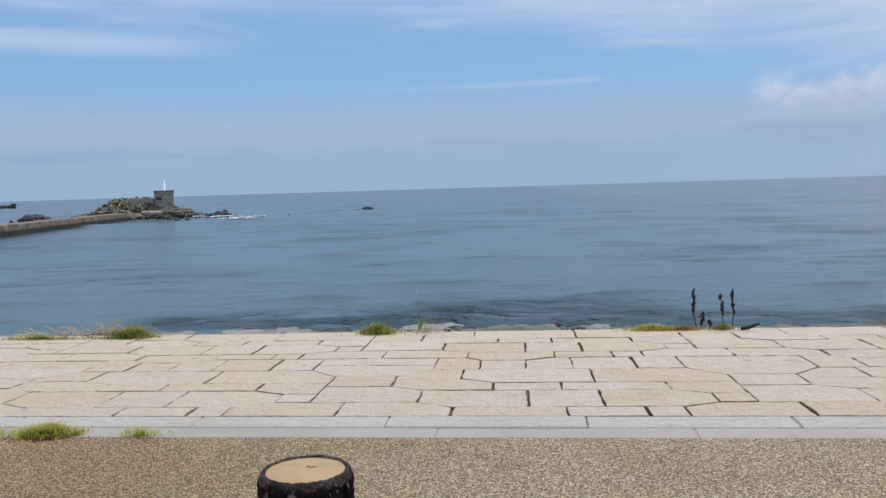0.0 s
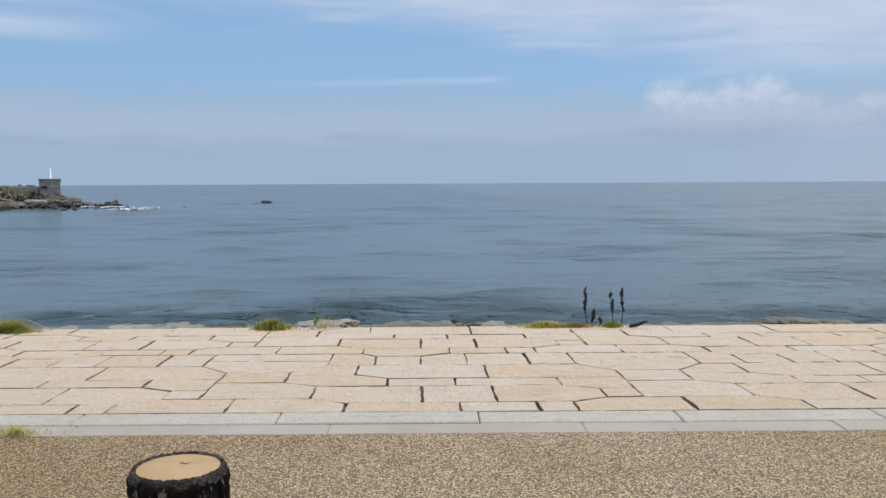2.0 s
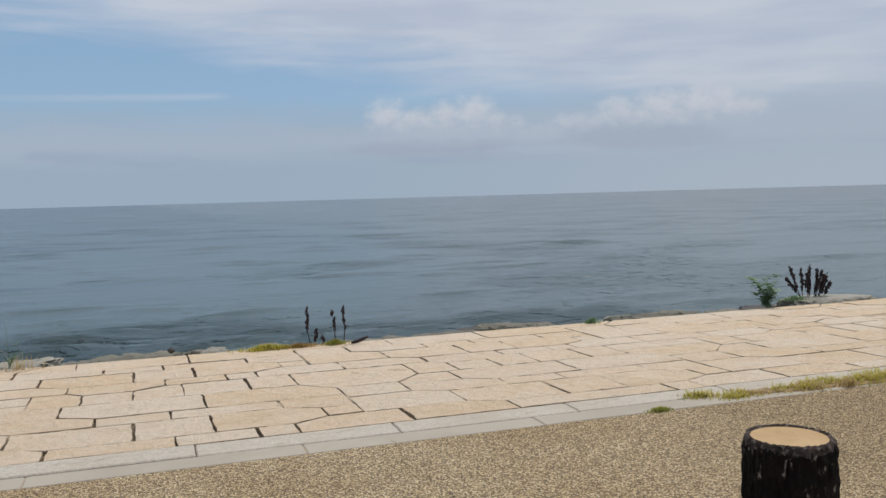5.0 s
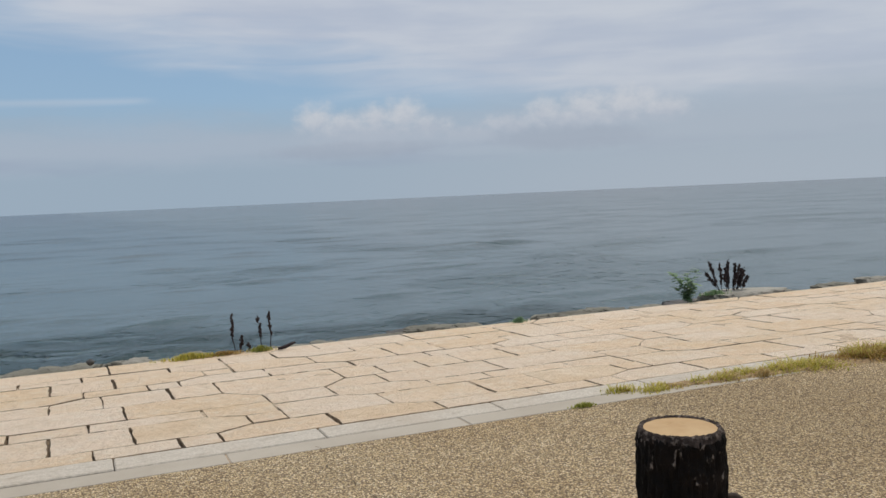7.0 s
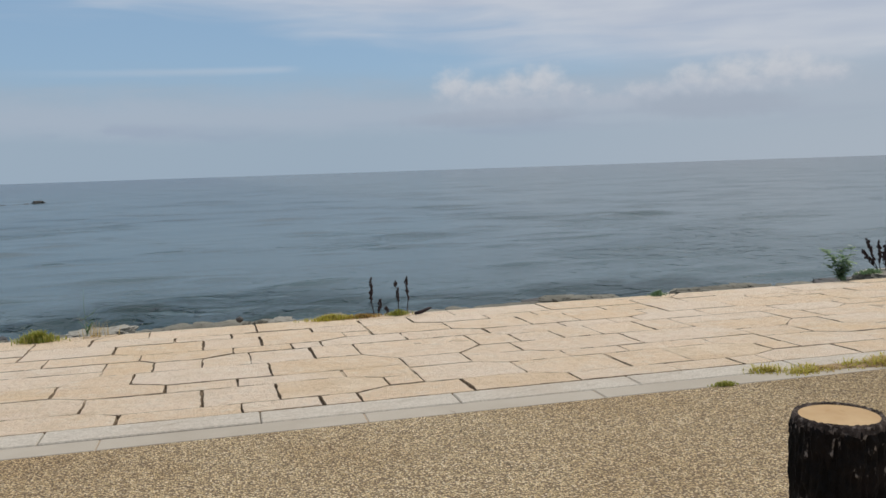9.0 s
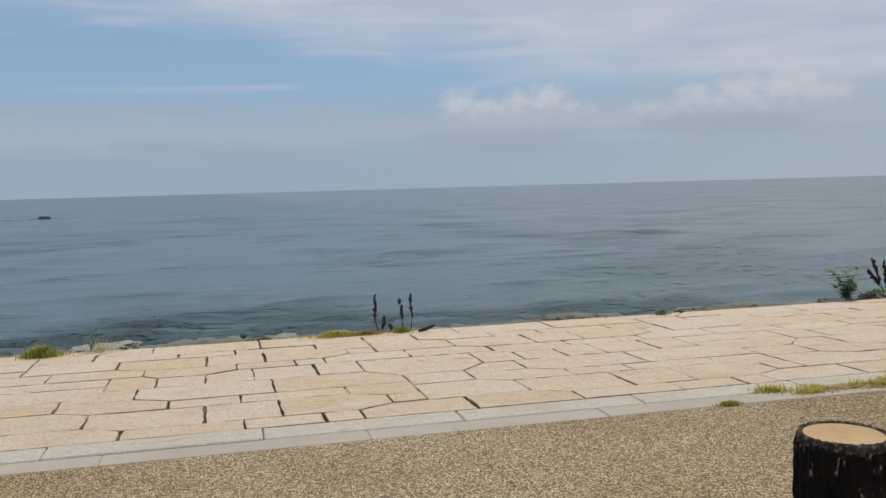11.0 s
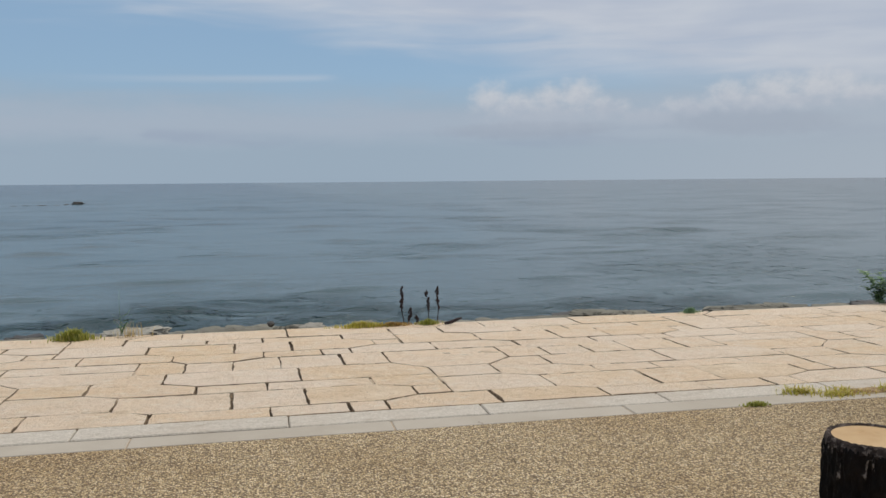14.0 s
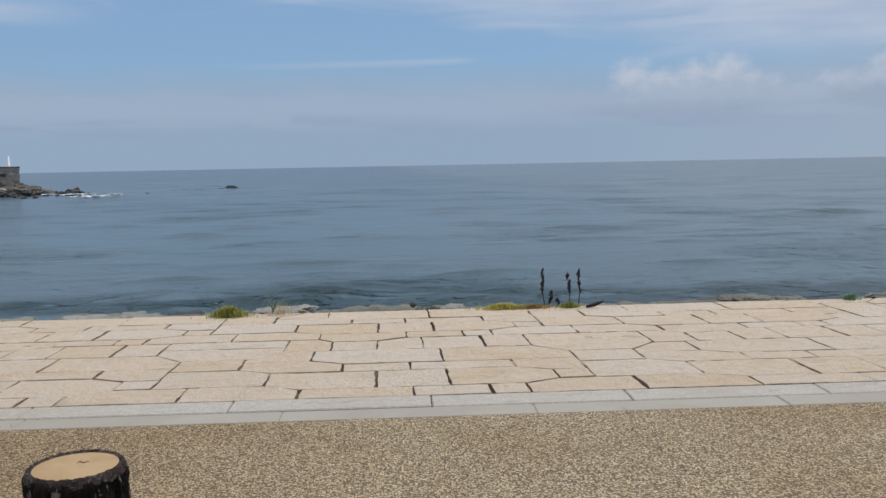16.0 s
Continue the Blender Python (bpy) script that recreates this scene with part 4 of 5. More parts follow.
# clumps on the sea edge
tuft(-3.48, 7.07, 0.22, 0.10, 1900, 0.12, LUSH, 1, "green grass clump on the sea edge", -0.03, 0.0022, 1.5)
tuft(-4.3, 7.05, 0.55, 0.08, 900, 0.06, LUSH, 2, "low green grass on the sea edge", -0.03, 0.003, 1.5)
tuft(-3.65, 7.06, 0.35, 0.08, 110, 0.21, STRAW, 3, "dry straw among the green grass", -0.03, 0.0018, 1.3)
tuft(-1.37, 7.07, 0.17, 0.07, 800, 0.09, LUSH, 4, "rounded green grass clump on the sea edge", -0.01)
tuft(0.86, 7.05, 0.22, 0.06, 900, 0.05, GRASS, 5, "yellow-green grass on the sea edge", -0.01)
tuft(1.12, 7.06, 0.2, 0.05, 500, 0.035, RUSSET, 10, "brown dry grass round the dead stalks", -0.01)
tuft(1.42, 7.04, 0.11, 0.05, 260, 0.05, LUSH, 6, "yellow-green grass among dead stalks", -0.01)
tuft(-0.95, 7.10, 0.16, 0.06, 50, 0.16, STRAW, 7, "thin dry straw beside the rocks", -0.02, 0.002, 1.4)
tuft(3.82, 7.02, 0.09, 0.05, 220, 0.05, LEAF, 8, "dark green weed clump on the sea edge", -0.01)
tuft(6.2, 7.1, 0.22, 0.06, 260, 0.055, LEAF, 9, "green weed on the pale slab", 0.03)


def dead_stalk(x, y, z, height, seed, heads=8, lean=0.04, full=1.0, name_label="dead dock stalk with dark brown seed heads, on the sea edge", tilt=0.0):
    """A dry upright stalk with clustered seed heads on its upper half."""
    rng = random.Random(seed)
    p = thing("dead_plant", name_label, "plant", Matrix.Translation((x + 0.03, y + 0.08, z - 0.02)), "dead stalks")
    dx, dy = tilt + rng.uniform(-lean, lean), rng.uniform(-lean, lean)
    pts = [(dx * s + 0.006 * math.sin(s * 9 + seed), dy * s, height * s) for s in np.linspace(0, 1, 9)]
    part("stem", tube("stem", pts, [0.0045 - 0.003 * s for s in np.linspace(0, 1, 9)], DEAD, 6), p)
    for k in range(heads):
        bm = bmesh.new()
        s = 0.42 / full ** 2 + (1 - 0.42 / full ** 2) * (k + rng.random() * 0.6) / heads
        c = Vector((dx * s + 0.006 * math.sin(s * 9 + seed), dy * s, height * s))
        for _ in range(5 if full == 1.0 else 7):
            o = Vector((rng.gauss(0, 0.006), rng.gauss(0, 0.006), rng.gauss(0, 0.011))) * full
            bmesh.ops.create_icosphere(bm, subdivisions=1, radius=rng.uniform(0.005, 0.010), matrix=Matrix.Translation(c + o) @ Matrix.Diagonal((0.9, 0.9, 1.6, 1)))
        part("seed_head", from_bm("seed_head", bm, DEAD), p)
    return p


dead_stalk(1.19, 7.02, -0.01, 0.30, 1, 9, 0.02)
dead_stalk(1.235, 7.03, -0.01, 0.12, 2, 5, 0.03)
dead_stalk(1.31, 7.03, -0.01, 0.06, 9, 4, 0.03)
dead_stalk(1.42, 7.03, -0.01, 0.29, 3, 5, 0.05)
dead_stalk(1.495, 7.04, -0.01, 0.31, 4, 7, 0.015)
for k, (dx, h) in enumerate(((-0.25, 0.31), (-0.20, 0.20), (-0.11, 0.28), (-0.08, 0.17), (0.0, 0.30), (0.03, 0.22), (0.07, 0.26), (0.10, 0.2), (0.13, 0.28), (0.16, 0.22), (0.18, 0.17), (0.21, 0.2), (0.24, 0.14))):
    dead_stalk(6.53 + dx * 0.62, 7.16 + 0.03 * (k % 3), 0.03, h * 1.05, 20 + k, 12, 0.05, 1.2, tilt=dx * 0.45 - 0.05 * (k < 3))


def leafy_weed(x, y, z, height, seed, leaves=60, size=0.035, name_label="leafy green weed on the sea edge", mat=None):
    rng = random.Random(seed)
    p = thing("weed", name_label, "plant", Matrix.Translation((x, y, z)))
    stems = 9
    tips = []
    for s in range(stems):
        ax, ay = rng.uniform(-0.65, 0.65) * height, rng.uniform(-0.3, 0.3) * height
        tall = rng.uniform(0.45, 1.0)
        pts = [(ax * t * t, ay * t * t, height * tall * t) for t in np.linspace(0, 1, 6)]
        tips.append(pts)
        part("stem", tube("stem", pts, [0.003 - 0.002 * t for t in np.linspace(0, 1, 6)], mat or LEAF, 5), p)
    verts, faces = [], []
    for k in range(leaves):
        pts = tips[k % stems]
        t = rng.uniform(0.15, 1.0)
        i = min(int(t * 5), 4)
        base = Vector(pts[i]).lerp(Vector(pts[i + 1]), t * 5 - i)
        a, L = rng.uniform(0, 6.28), size * rng.uniform(0.6, 1.2)
        out = Vector((math.cos(a), math.sin(a), rng.uniform(-0.3, 0.6))).normalized()
        side = out.cross(Vector((0, 0, 1))).normalized() * L * 0.33
        n = len(verts)
        verts += [base, base + out * L * 0.45 + side + Vector((0, 0, 0.003)), base + out * L, base + out * L * 0.45 - side + Vector((0, 0, 0.003))]
        faces.append((n, n + 1, n + 2, n + 3))
    part("leaves", mesh_of("leaves", verts, faces, mat or LEAF), p)
    return p


leafy_weed(5.87, 7.12, -0.05, 0.35, 5, 300, 0.074)
leafy_weed(-1.02, 7.12, -0.02, 0.13, 6, 26, 0.025, "thin wispy weed beside the rocks")


def wisp(x, y, z, height):
    p = thing("wispy_weed", "tall thin wispy weed standing on the sea edge", "plant", Matrix.Translation((x, y, z)))
    rng = random.Random(31)
    part("stem", tube("stem", [(0.004 * math.sin(t * 7), 0, height * t) for t in np.linspace(0, 1, 10)], [0.002 - 0.0014 * t for t in np.linspace(0, 1, 10)], LEAF, 5), p)
    for k in range(9):
        t = rng.uniform(0.08, 0.6)
        a, L = rng.choice((0.0, math.pi)) + rng.uniform(-0.5, 0.5), rng.uniform(0.04, 0.09) * (1.1 - t)
        part("twig", tube("twig", [(0, 0, height * t), (math.cos(a) * L, math.sin(a) * L, height * t + L * 0.4), (math.cos(a) * L * 1.5, math.sin(a) * L * 1.5, height * t + L * 1.1)], [0.0014, 0.001, 0.0006], LEAF, 4), p)


wisp(-1.03, 7.12, -0.02, 0.37)

def bent_straw(x, y, z, seed):
    """A pale dead stem that arches over and lies on the edge."""
    rng = random.Random(seed)
    a, L, h = rng.uniform(-0.5, 0.5) + rng.choice((0.0, math.pi)), rng.uniform(0.14, 0.40), rng.uniform(0.02, 0.09)
    pts = [(math.cos(a) * L * t, math.sin(a) * L * t * 0.4, h * math.sin(min(1.0, t * 1.1) * 3.0) + 0.012 * math.sin(t * 9 + seed)) for t in np.linspace(0, 1, 12)]
    ob = tagged(new("straw", tube("straw", pts, [0.0042 - 0.0026 * t for t in np.linspace(0, 1, 12)], PALE, 5)), "pale dry stem bent over the sea edge", "straw", "dry stems beside the grass clump")
    ob.matrix_basis = Matrix.Translation((x, y, z))


PALE = material("pale dry stem", plain((0.42, 0.36, 0.25), (0.58, 0.51, 0.38), 30.0), 0.8)
for k in range(30):
    bent_straw(-4.35 + 0.028 * k, 7.03 + 0.02 * (k % 4), -0.02 + 0.014 * (k % 3), 200 + k)

# small dark things on the edge
stub = tagged(new("driftwood", tube("driftwood", [(-0.06, 0, 0.012), (0.0, 0.01, 0.02), (0.05, 0.0, 0.042), (0.085, 0.0, 0.052)], [0.012, 0.016, 0.013, 0.006], DEAD, 8)), "short dark piece of driftwood on the paving edge", "driftwood")
stub.matrix_basis = pose(1.61, 6.98, -0.03)
pebble = tagged(new("stone_lump", rock_mesh("stone_lump", (0.065, 0.055, 0.05), 41, WETROCK, 2, 0.3)), "small dark stone lying on the boulders", "stone")
pebble.matrix_basis = pose(0.13, 7.18, -0.02)

# grass between kerb and path: matted clumps that thicken and dry out along the strip
rng = random.Random(77)
green, tan, russet = [], [], []
x = 2.88
while x < 14.0:
    grown = min(1.0, max(0.0, (x - 2.9) / 1.2))
    heap = min(1.0, max(0.0, (x - 3.7) / 1.0))
    lush = noise.noise(Vector((x * 2.6, 2.0, 0.0))) + 0.5 * noise.noise(Vector((x * 7.0, 5.0, 0.0)))
    w, d = rng.uniform(0.06, 0.16) * (0.8 + 0.4 * grown), rng.uniform(0.03, 0.075) * (1.1 + 0.7 * grown + 1.1 * heap)
    dry = rng.random() < 0.08 + 0.1 * grown + 0.7 * min(1.0, max(0.0, (x - 4.3) / 0.35))
    y0 = -0.225 - 0.035 * heap + rng.uniform(-0.06, 0.05)
    for _ in range(int(1800 * w * (0.4 + d * 9) * max(0.25, 1.0 + 1.3 * lush))):
        u, v = rng.gauss(0, 0.5), rng.gauss(0, 0.5)
        p = SHORE @ Vector((x + u * w, y0 + v * d, 0.0))
        f = (0.75 + 0.3 * grown + 0.25 * heap) * max(0.45, 1.0 + 1.1 * lush) * rng.uniform(0.5, 1.25) * max(0.3, 1.15 - 0.55 * math.hypot(u, v))
        (russet if x > 4.35 and dry else tan if rng.random() < (0.8 if dry else 0.12) else green).append((p.x, p.y, -0.003, f))
    x += w * rng.uniform(0.5, 1.7 - 0.5 * heap)
verts, faces = [], []
for i in range(270):
    x = 3.2 + 0.04 * i
    grow = min(1.0, max(0.0, (x - 3.2) / 1.6))
    for j in range(9):
        t = j / 8
        y = -0.24 - 0.03 * grow + (t - 0.5) * (0.08 + 0.25 * grow) + 0.035 * noise.noise(Vector((x * 3.0, t * 1.5, 7.0))) + 0.015 * noise.noise(Vector((x * 11.0, t, 3.0)))
        p = SHORE @ Vector((x, y, 0.0))
        verts.append((p.x, p.y, 0.004 + (0.010 * math.sin(t * math.pi) + 0.006 * noise.noise(Vector((x * 9.0, t * 4.0, 1.0)))) * grow - (0.012 if j in (0, 8) else 0.0)))
for i in range(269):
    for j in range(8):
        faces.append((i * 9 + j, i * 9 + 9 + j, i * 9 + 10 + j, i * 9 + j + 1))
tagged(new("soil_strip", mesh_of("soil_strip", verts, faces, LITTER, True)), "brown soil and dry litter lying over the edging strip", "soil", kind="stuff")
tagged(new("grass_strip", blades("grass_strip", green, 0.045, 0.02, GRASS, rng, 0.0028, 2.6)), "yellow-green grass growing along the edging strip", "grass", kind="stuff")
tagged(new("russet_grass_strip", blades("russet_grass_strip", russet, 0.04, 0.02, RUSSET, rng, 0.0028, 2.2)), "russet dry grass heaped along the edging strip", "grass", kind="stuff")
tagged(new("dry_grass_strip", blades("dry_grass_strip", tan, 0.045, 0.02, STRAW, rng, 0.0028, 2.6)), "dry brown grass growing along the edging strip", "grass", kind="stuff")
tuft(-2.52, 4.05, 0.2, 0.08, 1700, 0.055, GRASS, 51, "yellow-green grass patch by the edging strip", 0.0, 0.0028, 2.0)
tuft(-3.1, 4.1, 0.3, 0.06, 1100, 0.05, GRASS, 52, "yellow-green grass patch by the edging strip", 0.0, 0.0028, 2.0)
tuft(-2.03, 4.03, 0.16, 0.06, 170, 0.05, GRASS, 53, "thin yellow grass on the edging strip", 0.0, 0.0018, 2.4)
tuft(3.8, 3.955, 0.07, 0.04, 260, 0.05, STRAW, 55, "brown dry weed at the edging strip", 0.0, 0.003, 1.0)
tuft(2.50, 3.935, 0.09, 0.03, 300, 0.022, LUSH, 54, "small grass patch by the edging strip", 0.0, 0.003, 1.2)


def crack():
    """A fine wandering crack across the gravel path."""
    rng = random.Random(9)
    pts = [Vector((1.04, 4.01)), Vector((1.015, 3.78)), Vector((1.0, 3.60)), Vector((1.02, 3.49)), Vector((1.035, 3.35)), Vector((1.05, 3.2)), Vector((1.12, 3.0))]
    line = []
    for p, q in zip(pts, pts[1:]):
        line += [p.lerp(q, t) + Vector((rng.gauss(0, 0.008), rng.gauss(0, 0.008))) for t in np.linspace(0, 1, 7)[:-1]]
    verts, faces = [], []
    for k, p in enumerate(line):
        w = rng.choice((0.0006, 0.001, 0.0016, 0.0026))
        verts += [(p.x - w, p.y, -0.002), (p.x + w, p.y, -0.002)]
        if k:
            faces.append((2 * k - 2, 2 * k - 1, 2 * k + 1, 2 * k))
    tagged(new("path_crack", mesh_of("path_crack", verts, faces, SOIL)), "thin dark crack across the gravel path", "crack", kind="structure")


crack()


PALEROCK = material("pale broken concrete", rock_look((0.24, 0.175, 0.125), (0.52, 0.425, 0.335), (0.68, 0.59, 0.49)), 0.9)


# ---- breakwater, islet and rocks out at sea ----
def breakwater():
    """A low stained concrete wall from the shore to the islet."""
    b = thing("breakwater", "long low stained concrete breakwater running out to a rocky islet", "breakwater", pose(0, 0, 0), kind="structure")
    a, c = Vector((-40.4, 14.9, SEA_Z)), Vector((-63.4, 135.0, SEA_Z))
    n = 25
    for k in range(n):
        p, q = a.lerp(c, k / n), a.lerp(c, (k + 1) / n)
        L = (q - p).length
        bm = box_bm(L - 0.05, 2.6, 2.6, 0.06, 1)
        bmesh.ops.subdivide_edges(bm, edges=bm.edges[:], cuts=3, use_grid_fill=True)
        for v in bm.verts:
            v.co.y += 0.05 * noise.noise(v.co * 1.3 + Vector((k * 5, 0, 0)))
            v.co.z += 0.04 * noise.noise(v.co * 1.1 + Vector((k * 5, 9, 0)))
        me = from_bm("wall_block", bm, PIER)
        way = (q - p).to_2d()
        part("wall_block", me, b, "", Matrix.Translation((p + q) / 2 + Vector((-1.3, 0, -0.08))) @ Matrix.Rotation(math.atan2(way.y, way.x), 4, "Z"))
    return b


breakwater()


def bearing(az, depth):
    """The place at that depth from the first eye, az degrees to the right."""
    return -0.16 + depth * math.tan(radians(az))


def scrub_mesh(name, sx, sy, sz, n, leaf, rng, mat):
    """A low dense bush: many small leaves over a rounded heap."""
    verts, faces = [], []
    for _ in range(n):
        a, u = rng.uniform(0, 6.28), rng.random()
        up = u ** 0.6
        r = math.sqrt(max(0.0, 1 - up * up)) * rng.uniform(0.75, 1.05)
        c = Vector((math.cos(a) * r * sx, math.sin(a) * r * sy, up * sz * rng.uniform(0.8, 1.1)))
        d1 = Vector((rng.gauss(0, 1), rng.gauss(0, 1), rng.gauss(0, 1))).normalized() * leaf * rng.uniform(0.6, 1.3)
        d2 = d1.cross(Vector((rng.gauss(0, 1), rng.gauss(0, 1), rng.gauss(0, 1)))).normalized() * leaf * 0.5
        k = len(verts)
        verts += [c - d1, c + d2, c + d1, c - d2]
        faces.append((k, k + 1, k + 2, k + 3))
    return mesh_of(name, verts, faces, mat)


def islet():
    """Rock heap with scrub, an old squat tower, a wall beside it and a white pole."""
    rng = random.Random(21)
    base = tagged(new("islet", rock_mesh("islet", (14, 9, 4.0), 51, BROWNROCK, 6, 0.7)), "low brown rocky islet at the breakwater's end", "islet", kind="structure")
    base.matrix_basis = pose(bearing(-25.1, 149), 149.0, SEA_Z - 1.9, 0, 0, 4)
    for az, d, w, dp, h, up, s in ((-22.1, 147.5, 7.0, 5.0, 2.0, -0.6, 52), (-21.2, 147.0, 4.5, 3.0, 1.2, -0.5, 53),
                                         (-23.6, 145.8, 6.5, 3.0, 1.8, -0.5, 55), (-25.0, 145.6, 5.0, 3.0, 1.5, -0.5, 56), (-25.1, 139.5, 3.6, 4.5, 1.5, -0.5, 57)):
        led = tagged(new("rock_ledge", rock_mesh("rock_ledge", (w, dp, h), s, BROWNROCK, 5, 0.35)), "brown rock ledge at the islet's foot", "rock", "ledges round the islet")
        led.matrix_basis = pose(bearing(az, d), d, SEA_Z + up, 0, 0, rng.uniform(-6, 6))
    heaps = [rock_mesh("boulder", (1, 1, 1), 60 + k, BROWNROCK if k % 3 else PIER, 3, 0.55) for k in range(9)]
    heaped = {False: [], True: []}
    for k in range(100):
        az = rng.uniform(-26.9, -23.0)
        d = rng.uniform(145.6, 151.5)
        s = rng.uniform(0.5, 1.15)
        f = (az + 25.0) / 2.0
        hump = max(0.0, 1 - abs(f) ** 3)
        rise = min(1.0, (d - 145.2) / 3.0)
        heaped[k % 9 % 3 == 0].append((heaps[k % 9], pose(bearing(az, d), d, SEA_Z + 0.2 + 2.6 * hump * rise * rng.uniform(0.75, 1.0), rng.uniform(-30, 30), 0, rng.uniform(0, 360)) @ Matrix.Diagonal((s, s, s * 0.9, 1))))
    for k in range(70):
        f = rng.random() ** 1.3
        d, s = rng.uniform(145.2, 149.0), rng.uniform(0.5, 1.3) * (1.1 - 0.6 * f)
        heaped[k % 9 % 3 == 0].append((heaps[k % 9], pose(bearing(-22.6 + 2.6 * f, d), d, SEA_Z - 0.25 + 1.35 * (1 - f) * min(1.0, (d - 144.6) / 2.5) * rng.uniform(0.6, 1.0), rng.uniform(-20, 20), 0, rng.uniform(0, 360)) @ Matrix.Diagonal((s * 1.5, s, s * 0.75, 1))))
    joined("boulder_heap", heaped[False], "brown boulders heaped on the islet and its point", "boulders")
    joined("boulder_heap", heaped[True], "stained concrete lumps among the islet's boulders", "boulders")
    bushes = [scrub_mesh("scrub", 1.0, 0.8, 0.9, 120, 0.27, rng, SCRUB) for _ in range(4)]
    twiggy = [scrub_mesh("scrub", 1.0, 0.8, 0.9, 150, 0.22, rng, TWIGS) for _ in range(3)]
    for k in range(110):
        az, d = rng.uniform(-26.6, -23.3), rng.uniform(145.6, 150.0)
        f = (az + 24.8) / 1.9
        hump = max(0.0, 1 - abs(f) ** 4)
        s = rng.uniform(0.5, 1.0)
        rise = min(1.0, (d - 145.2) / 3.0)
        bare = az > -24.2 and rng.random() < 0.8
        ob = tagged(new("shrub", twiggy[k % 3] if bare else bushes[k % 4]), "bare grey-brown scrub beside the tower" if bare else "low olive scrub on the islet's rocks", "shrub", "scrub on the islet")
        ob.matrix_basis = pose(bearing(az, d), d, SEA_Z + 0.75 + 2.2 * hump * rise * rng.uniform(0.75, 1.0), 0, 0, rng.uniform(0, 360)) @ Matrix.Diagonal((s, s, s, 1))
    # wall beside the tower
    bm = box_bm(4.4, 0.6, 3.4, 0.05, 1)
    wall = tagged(new("wall_remnant", from_bm("wall_remnant", bm, HUT)), "grey masonry wall among the scrub on the islet", "wall")
    wall.matrix_basis = pose(bearing(-24.3, 147.3), 147.3, -0.88, 0, 0, 8)
    # tower
    tower = thing("tower", "squat square masonry tower on the islet's end", "tower", pose(bearing(-22.96, 148.5), 148.5, -1.45, 0, 0, 24))
    bm = bmesh.new()
    bmesh.ops.create_cone(bm, cap_ends=True, segments=4, radius1=2.05, radius2=2.3, depth=3.5, matrix=Matrix.Translation((0, 0, 1.75)) @ Matrix.Rotation(radians(45), 4, "Z"))
    bmesh.ops.subdivide_edges(bm, edges=bm.edges[:], cuts=7, use_grid_fill=True)
    for v in bm.verts:
        v.co += Vector((noise.noise(v.co * 1.7), noise.noise(v.co * 1.7 + Vector((9, 0, 0))), 0.4 * noise.noise(v.co * 2.1 + Vector((0, 9, 0))))) * 0.26
    part("tower_wall", from_bm("tower_wall", bm, HUT), tower)
    bm = box_bm(3.45, 3.45, 0.22, 0.05, 1)
    part("cap", from_bm("cap", bm, PIER), tower, "paler coping slab", pose(0, 0, 3.5))
    # added solid block, its dark colour standing for the shade of a slot
    slot = box_bm(0.9, 0.3, 0.5, 0.03, 1)
    part("opening", from_bm("opening", slot, WETROCK), tower, "added dark block that paints a shaded slot on the wall", pose(-0.9, -1.62, 2.2, 0, 0, 0))
    pole = tagged(new("beacon_pole", tube("beacon_pole", [(0, 0, 0), (0, 0, 0.12), (0, 0, 0.13), (0, 0, 1.75)], [0.26, 0.26, 0.17, 0.09], WHITE, 12)), "short white beacon pole on the tower", "pole")
    pole.matrix_basis = pose(bearing(-22.9, 148.5), 148.5, 2.16)
    slab = tagged(new("concrete_slab", rock_mesh("concrete_slab", (3.6, 1.2, 0.9), 58, PALEROCK, 4, 0.22, 0.25)), "pale broken concrete block on the islet's edge", "block")
    slab.matrix_basis = pose(bearing(-23.75, 142.6), 142.6, -2.02, 0, 3, 6)
    # dark rocks awash
    dark = [rock_mesh("rock", (1, 1, 1), 80 + k, WETROCK, 3, 0.5) for k in range(5)]
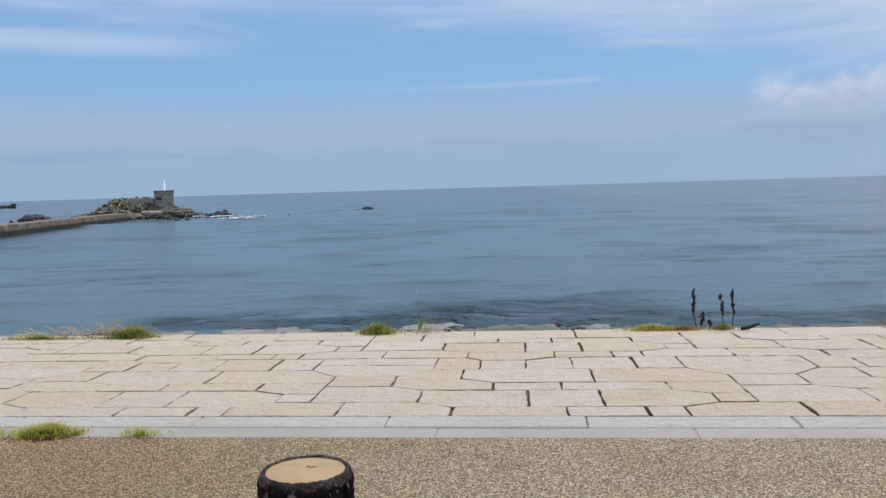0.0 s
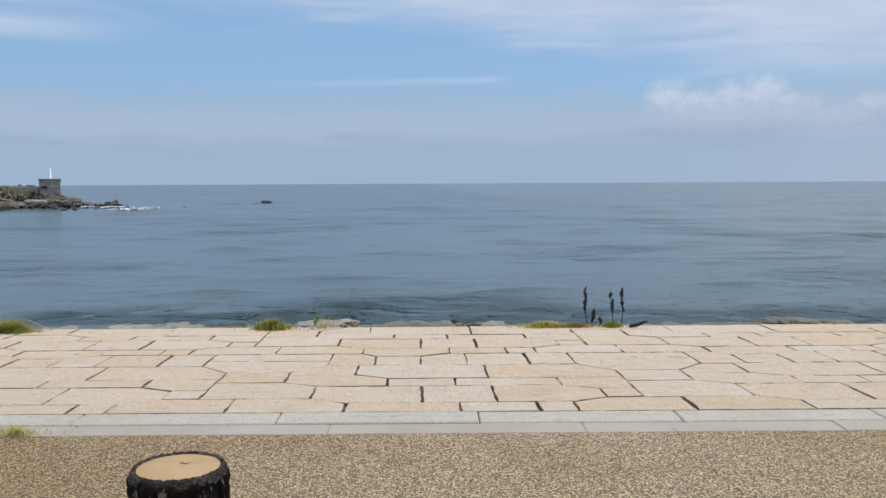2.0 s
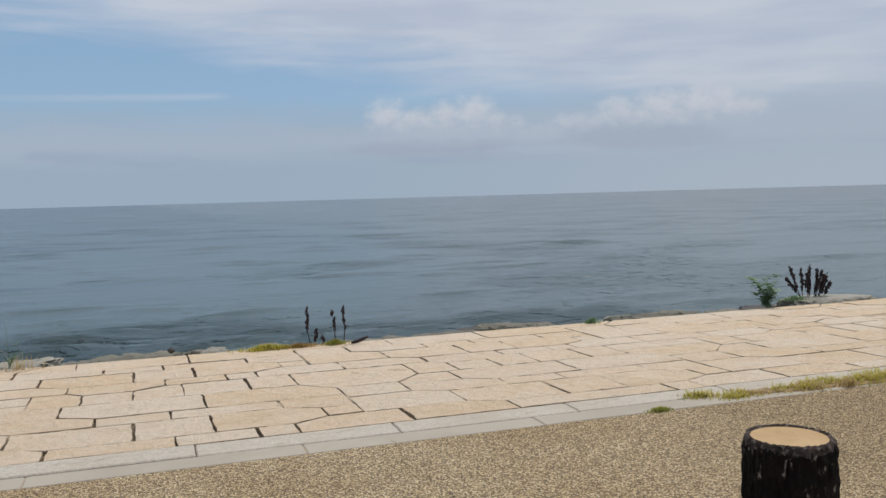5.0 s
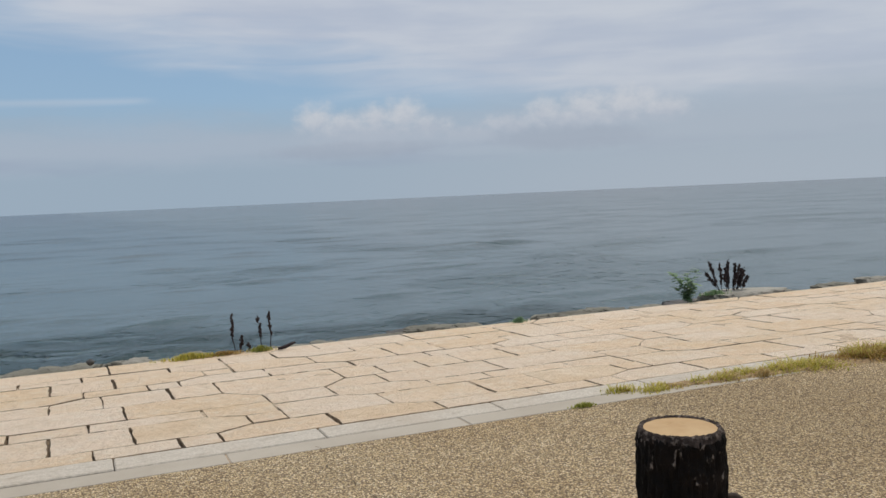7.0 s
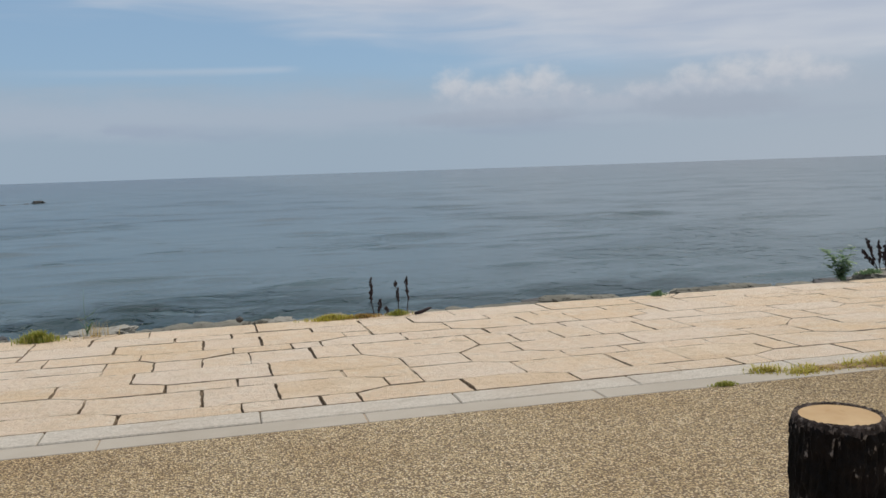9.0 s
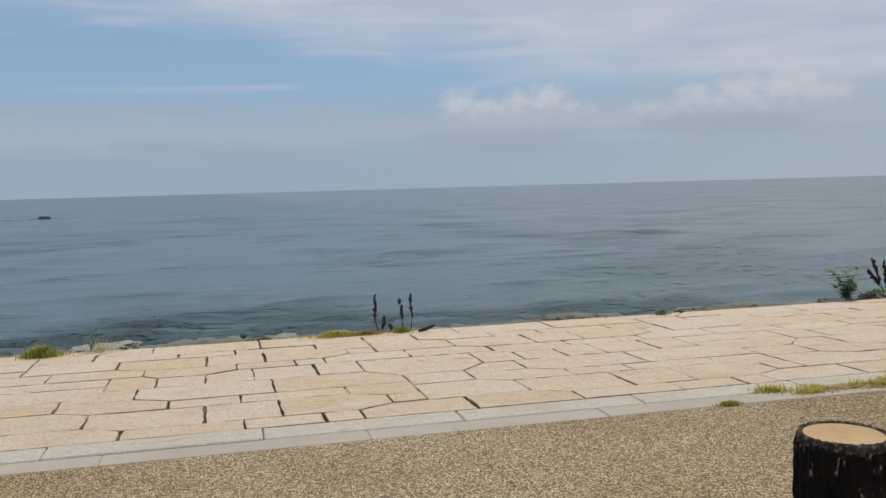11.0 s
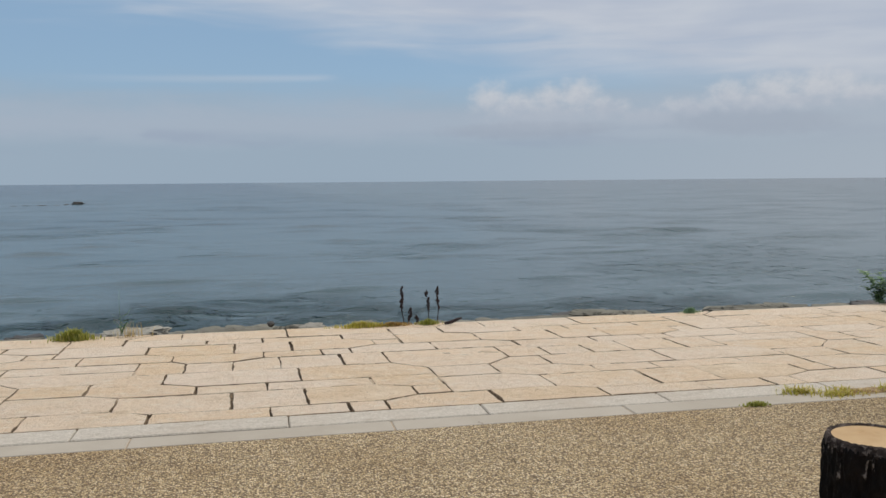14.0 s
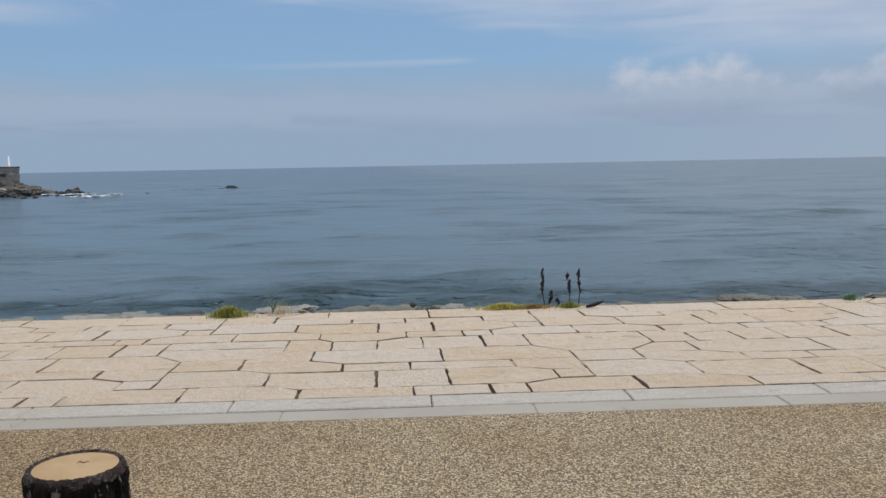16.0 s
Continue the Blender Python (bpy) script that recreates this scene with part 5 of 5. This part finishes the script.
    spots = [(-19.6, 140, 2.6, 0.8), (-19.3, 141, 1.8, 0.9), (-19.0, 141, 1.2, 0.5), (-22.2, 127, 0.9, 0.35), (-21.6, 129, 1.0, 0.35), (-22.7, 134, 1.0, 0.4), (-21.3, 136, 0.9, 0.3),
             (-20.4, 133, 0.7, 0.3), (-18.6, 142, 0.8, 0.4), (-15.2, 141, 0.7, 0.25), (-24.2, 139, 1.4, 0.45), (-22.9, 140, 1.8, 0.5), (-20.1, 142, 1.4, 0.5), (-17.6, 143, 0.8, 0.3),
             (-10.7, 164, 1.6, 0.30), (-11.3, 163, 2.2, 0.22), (-12.1, 163, 2.4, 0.24), (-12.9, 162, 1.8, 0.20), (-13.6, 161, 1.6, 0.22), (-31.7, 139, 0.6, 0.4), (-24.0, 137.5, 1.0, 0.6), (-23.3, 138, 1.3, 0.7), (-22.0, 139, 1.6, 0.7), (-21.0, 138.5, 1.1, 0.6), (-20.4, 137, 0.9, 0.6), (-19.8, 138, 1.2, 0.6)]
    for k, (az, d, w, h) in enumerate(spots):
        ob = tagged(new("rock", dark[k % 5]), "small dark rock awash beside the islet", "rock", "rocks awash")
        ob.matrix_basis = pose(bearing(az, d), d, SEA_Z - 0.12, 0, 0, rng.uniform(0, 360)) @ Matrix.Diagonal((w, w * 0.7, h * (1.35 if h > 0.33 else 0.85), 1))
    for name_label, az, d, w, dp, h, s in (("dark rock hump behind the breakwater", -30.5, 134, 5.2, 3.2, 2.05, 91), ("dark rock standing off the islet", -10.1, 165.5, 1.9, 1.1, 0.6, 92),
                                           ("far dark reef on the horizon", -32.4, 400, 13.0, 5.0, 1.9, 93), ("far dark reef on the horizon", -31.6, 400, 3.6, 3.5, 2.6, 94)):
        ob = tagged(new("rock", rock_mesh("rock", (w, dp, h), s, WETROCK, 4, 0.3 if s == 91 else 0.75)), name_label, "rock")
        ob.matrix_basis = pose(bearing(az, d), d, SEA_Z - h * 0.3)
    # foam where the swell breaks on them
    for az, d, w, dp, s in ((-19.3, 136, 3.4, 1.5, 1), (-18.4, 125, 3.6, 2.2, 2), (-20.9, 138, 1.2, 0.8, 3), (-17.2, 130, 1.6, 0.8, 4)):
        verts, faces = [], []
        for k in range(150):
            fx, fy = rng.gauss(0, 0.38) * w, rng.gauss(0, 0.36) * dp
            r = rng.uniform(0.15, 0.5) * (1 - min(0.8, abs(fx) / w))
            n0 = len(verts)
            for q in range(7):
                aa = 6.283 * q / 7
                verts.append((fx + math.cos(aa) * r * 1.8, fy + math.sin(aa) * r * 0.6, 0.12 + 0.2 * rng.random()))
            faces.append(tuple(range(n0, n0 + 7)))
        ob = tagged(new("foam", mesh_of("foam", verts, faces, FOAM)), "white foam breaking over rocks", "foam", kind="stuff")
        ob.matrix_basis = pose(bearing(az, d), d, SEA_Z + 0.05)


islet()

# ---- pieces of the paving ----
build_paving()
